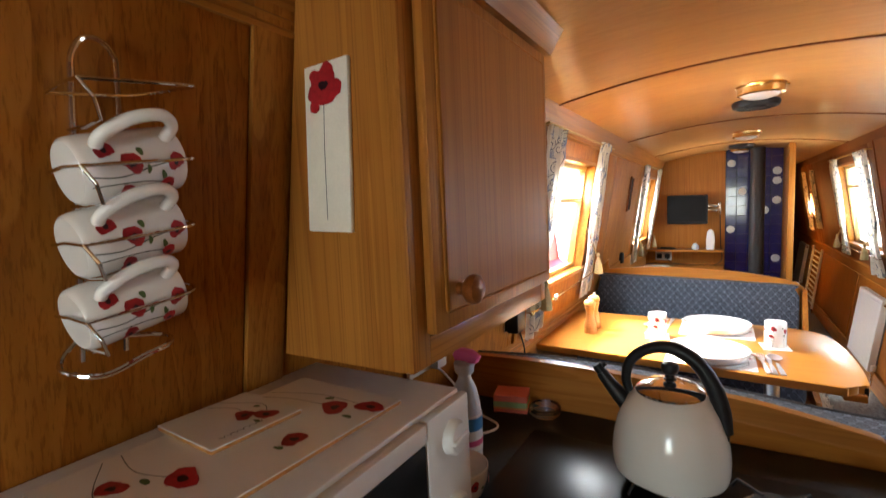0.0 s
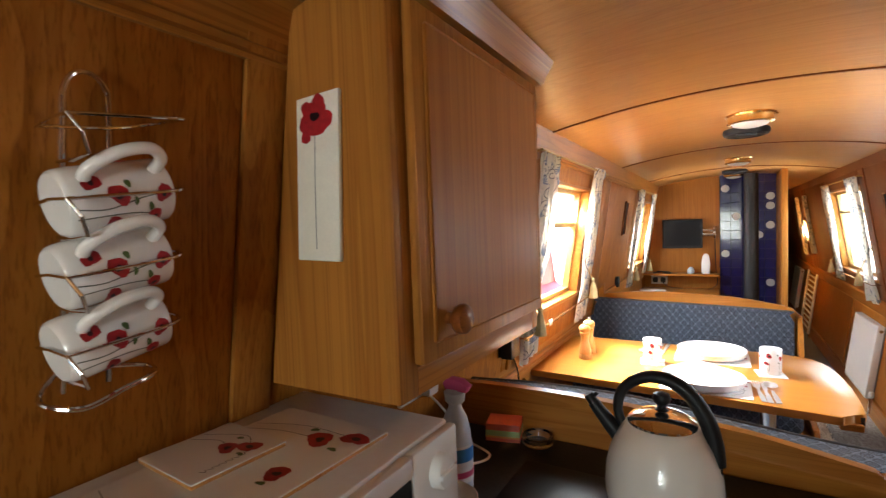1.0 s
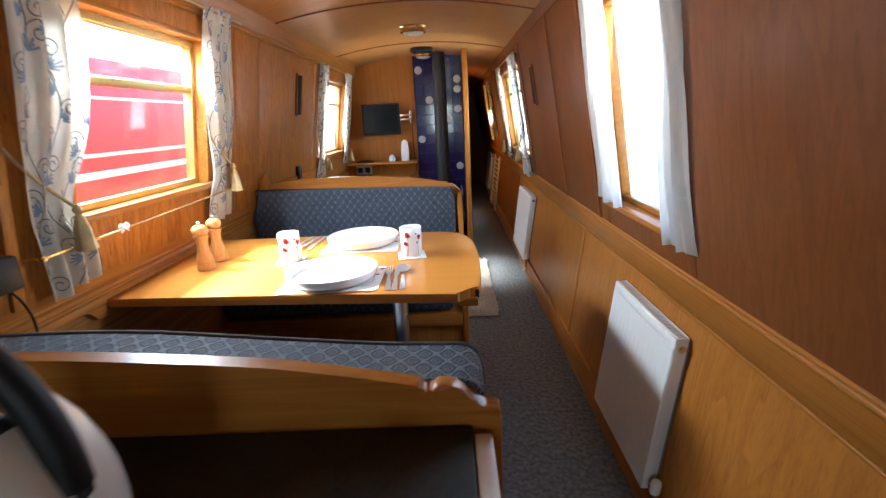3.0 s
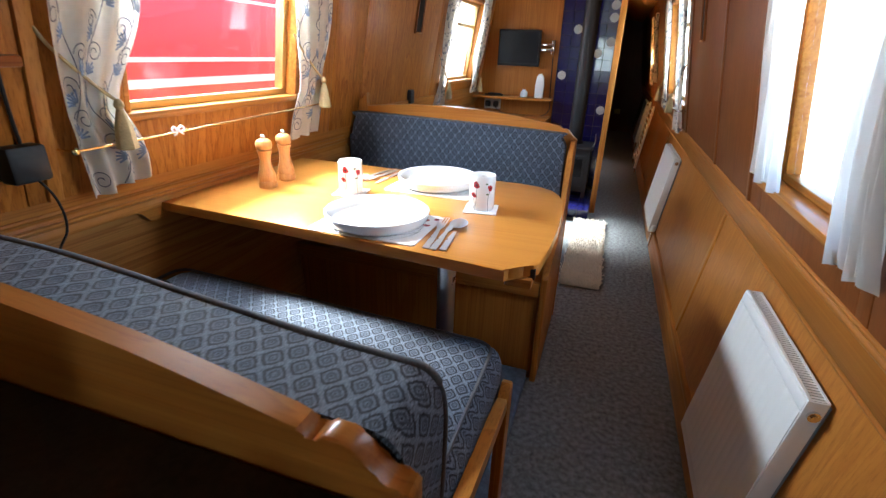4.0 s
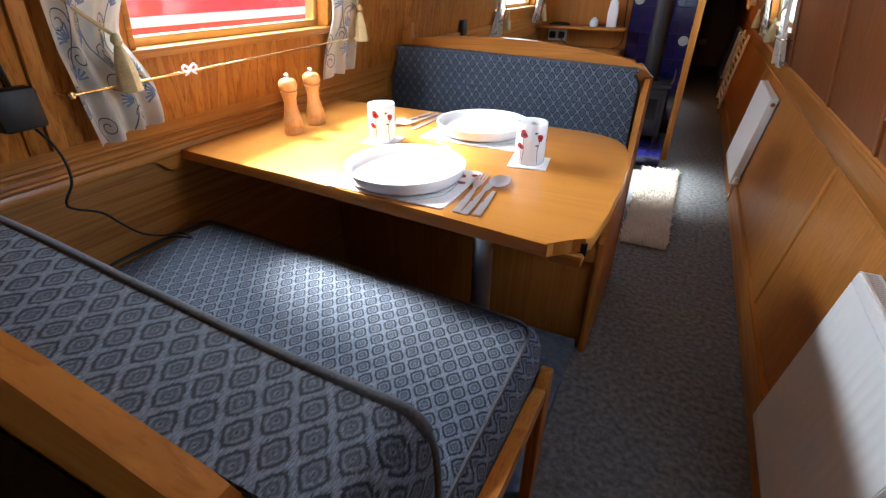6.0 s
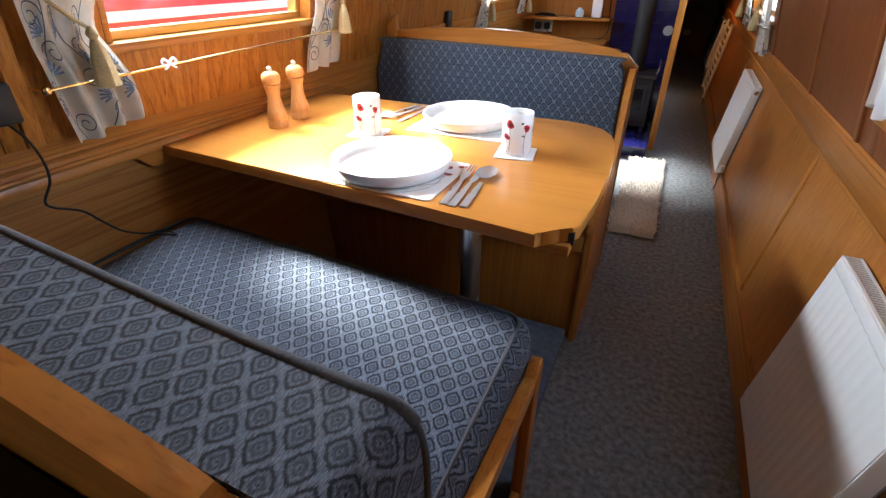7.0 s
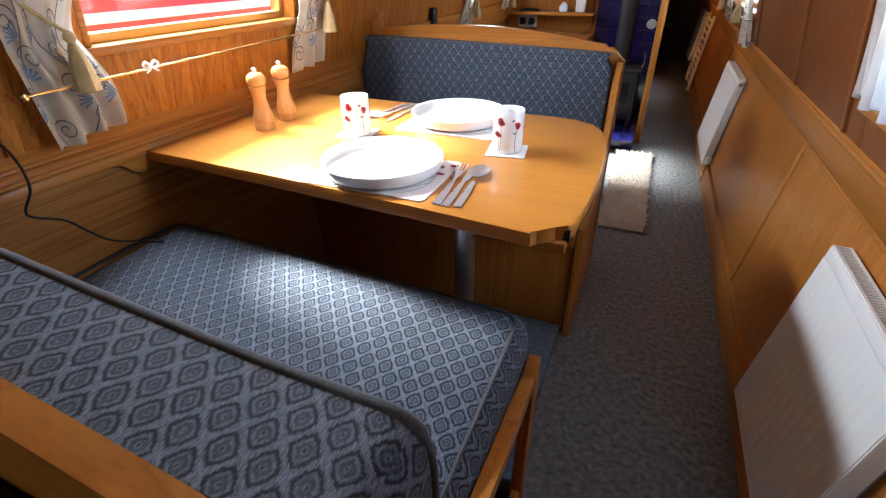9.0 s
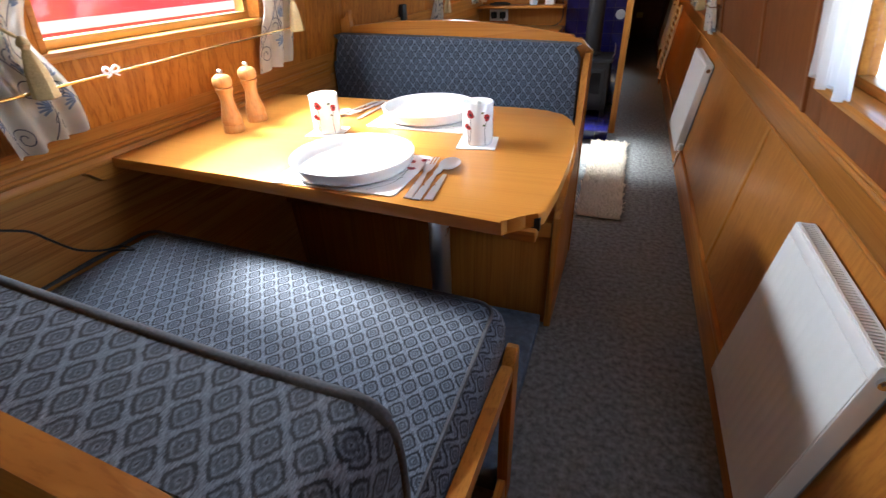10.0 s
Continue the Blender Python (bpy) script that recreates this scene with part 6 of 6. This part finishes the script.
bm = B(); tube(bm, smooth_path([(-0.5, 5.46, 0.755), (-0.44, 5.47, 0.71), (-0.25, 5.47, 0.695), (-0.08, 5.47, 0.70), (-0.01, 5.47, 0.76), (-0.02, 5.49, 0.90), (-0.03, 5.49, 1.20)], 6), 0.004, 8)
solid("black_cable", bm, M["black"], "black cable looping along the bulkhead", "cable")
low = thing("low_cabinet", (-0.34, 5.2, 0.0), "low pine cabinet below the shelf", "cabinet")
bm = B(); box(bm, -0.68, 0.0, 4.95, 5.4995, 0.0, 0.675, 0.003)
bpart("body", bm, M["panel_z"], par=low)
bm = B(); box(bm, -0.69, 0.008, 4.93, 5.4995, 0.676, 0.70, 0.004)
bpart("top", bm, M["pine_x"], par=low)
bm = B(); prism(bm, [(0.12 * math.cos(a * 0.2618), 0.09 * math.sin(a * 0.2618)) for a in range(24)], "z", 0.0, 0.022, 0.006)
solid("white_tray", bm, M["white"], "oval white tray on the low cabinet", "tray", loc=(-0.56, 5.12, 0.7003))

# tiled recess: every tile proud of its grout
TS = 0.0915
tile_bm = B(); box(tile_bm, 0.002, TS - 0.002, -0.006, 0.004, 0.002, TS - 0.002, 0.0012, 1)
tile_me = mesh_of("tile", tile_bm, M["tile"], True)
white_bm = B(); lathe(white_bm, [(0.034, 0.0), (0.036, 0.0012), (0.030, 0.002), (0.001, 0.002)], 20)
white_bm.transform(Matrix.Translation((TS / 2, -0.006, TS / 2)) @ pose(0, 0, 0, 90, 0, 0))
white_me = mesh_of("tile_motif", white_bm, M["motif"])
MOT = {(0, 18), (4, 17), (4, 16), (4, 14), (1, 15), (3, 13), (0, 11), (4, 8), (0, 6)}
for i in range(5):
    for j in range(20):
        if 0.0 + j * TS > 1.80:
            continue
        o = new("tile", tile_me)
        o.parent = wall_t
        o.location = (0.0155 + i * TS, YB + 0.012, 0.0 + j * TS)
        if (i, j) in MOT:
            q = new("tile_motif", white_me)
            q.parent = o
hearth = thing("hearth", (0.24, 5.1, 0.0), "raised hearth faced with cobalt blue tiles", "hearth")
bm = B(); box(bm, 0.012, 0.466, 4.80, 5.505, 0.0, 0.094)
bpart("core", bm, M["grout"], par=hearth)
for i in range(5):
    for j in range(7):
        o = new("tile", tile_me)
        o.parent = hearth
        o.matrix_local = Matrix.Translation(Vector((0.011 + i * TS, 4.80 + j * 0.1, 0.094)) - hearth.location) @ pose(0, 0, 0, -90, 0, 0) @ Matrix.Translation((0, 0, -TS)) @ Matrix.Diagonal((1, 1, 1, 1))
    o = new("tile", tile_me)
    o.parent = hearth
    o.location = Vector((0.011 + i * TS, 4.80, 0.0)) - hearth.location
stove = thing("solid_fuel_stove", (0.30, 5.20, 0.10), "small dark grey cast iron stove on the hearth", "stove")
bm = B(); box(bm, 0.155, 0.415, 5.05, 5.36, 0.15, 0.50, 0.012)
bpart("body", bm, M["iron"], par=stove)
bm = B(); box(bm, 0.14, 0.43, 5.03, 5.38, 0.50, 0.525, 0.008)
bpart("top_plate", bm, M["iron"], par=stove)
bm = B(); box(bm, 0.185, 0.385, 5.036, 5.052, 0.20, 0.46, 0.008)
sdoor = bpart("door", bm, M["iron"], par=stove)
bm = B(); box(bm, 0.21, 0.36, 5.032, 5.037, 0.28, 0.43, 0.004); bm.transform(Matrix.Translation(-stove.location))
part("glass", bm, M["blackglass"], sdoor)
for x in (0.175, 0.395):
    for y in (5.075, 5.335):
        bm = B(); box(bm, x - 0.015, x + 0.015, y - 0.015, y + 0.015, 0.0995, 0.152, 0.004)
        bpart("leg", bm, M["iron"], par=stove)
bm = B(); lathe(bm, [(0.070, 0.523), (0.070, 0.545), (0.060, 0.55), (0.058, 1.806)], 28, (0.262, 5.25, 0))
bpart("flue", bm, M["iron"], "dark grey flue pipe", par=stove)
bm = B(); tube(bm, smooth_path([(0.42, 5.06, 0.535), (0.432, 5.045, 0.56), (0.432, 5.12, 0.60), (0.425, 5.30, 0.60)], 4), 0.004, 8)
bpart("rail", bm, M["steel"], par=stove)

# shaggy rug: a base with a pile of tufts
rug = thing("shag_rug", (0.49, 4.11, 0.0), "cream shaggy rug lying on the grey carpet", "rug")
bm = B(); box(bm, 0.385, 0.600, 3.53, 4.70, 0.0, 0.012, 0.004)
bpart("backing", bm, M["rug"], par=rug)
rnd = random.Random(5)
verts, faces = [], []
for _ in range(5200):
    x, y = rnd.uniform(0.380, 0.605), rnd.uniform(3.52, 4.71)
    a, lean, h, r = rnd.uniform(0, 6.28), rnd.uniform(0.004, 0.020), rnd.uniform(0.018, 0.042), rnd.uniform(0.002, 0.0045)
    n0 = len(verts)
    tx, ty = x + lean * math.cos(a), y + lean * math.sin(a)
    for k in range(3):
        verts.append((x + r * math.cos(a + 2.09 * k), y + r * math.sin(a + 2.09 * k), 0.008))
    for k in range(3):
        verts.append((tx + 0.8 * r * math.cos(a + 2.09 * k), ty + 0.8 * r * math.sin(a + 2.09 * k), h))
    faces += [(n0, n0 + 1, n0 + 4, n0 + 3), (n0 + 1, n0 + 2, n0 + 5, n0 + 4), (n0 + 2, n0, n0 + 3, n0 + 5), (n0 + 3, n0 + 4, n0 + 5)]
me = bpy.data.meshes.new("shag")
me.from_pydata([tuple(Vector(v) - rug.location) for v in verts], [], faces)
me.materials.append(M["rug"])
shag = new("shag", me)
shag.parent = rug
tagged(shag, kind="stuff")

# corridor: towel radiator, flat radiator, porthole, yellow socket
tr_ = thing("towel_radiator", (0.87, 7.03, 0.0), "white ladder towel radiator in the corridor", "radiator")
for y in (6.74, 7.32):
    bm = B(); tube(bm, [(0.872, y, 0.06), (0.953, y, 0.74)], 0.013, 10)
    bpart("upright", bm, M["white"], par=tr_)
for k in range(11):
    z = 0.11 + 0.058 * k
    bm = B(); tube(bm, [(0.872 + 0.119 * (z - 0.06), 6.74, z), (0.872 + 0.119 * (z - 0.06), 7.32, z)], 0.009, 8)
    bpart("rung", bm, M["white"], par=tr_)
for y in (6.74, 7.32):
    bm = B(); tube(bm, [(0.872, y, 0.07), (0.872, y, 0.004)], 0.008, 8)
    bpart("pipe", bm, M["chrome"], par=tr_)
radiator(8.0, 8.6, 0.15, 0.68, "grey-white panel radiator at the far end of the corridor")
port = thing("window_6", (inner(1, 1.1), 6.86, 1.10), "round brass porthole in the corridor", "window", kind="structure")
bm = B()
n = 32
def pt(u, v, t):
    z = 1.24 + v
    return (inner(1, z) - t, 6.86 + u, z)
rings = [[bm.verts.new(pt(r * math.cos(2 * math.pi * i / n), r * math.sin(2 * math.pi * i / n), t)) for i in range(n)] for r, t in ((0.205, 0.004), (0.205, 0.010), (0.125, 0.010), (0.125, -0.05))]
for p, q in zip(rings, rings[1:]):
    for i in range(n):
        bm.faces.new((p[i], p[(i + 1) % n], q[(i + 1) % n], q[i]))
bm.transform(Matrix.Translation(-port.location))
part("liner", bm, M["red_z"], port)
bm = B(); tube(bm, [pt(0.13 * math.cos(2 * math.pi * i / n), 0.13 * math.sin(2 * math.pi * i / n), 0.014) for i in range(n)], 0.013, 10, True)
bm.transform(Matrix.Translation(-port.location))
part("ring", bm, M["brass"], port, "brass ring")
curtain(1, 6.98, 7.22, 0.95, 1.62, 0, 0, 21, G, "pale curtain hanging by the porthole", off=0.03)
curtain(1, 6.45, 6.62, 1.0, 1.62, 0, 0, 23, G, "pale curtain hanging by the porthole", off=0.03)
ys = thing("wall_socket", (0.62, YE - 0.045, 0.36), "yellow plate low on the far bulkhead", "socket")
bm = B(); box(bm, 0.58, 0.68, YE - 0.055, YE - 0.041, 0.30, 0.38, 0.003)
bpart("plate", bm, M["yellow"], par=ys)
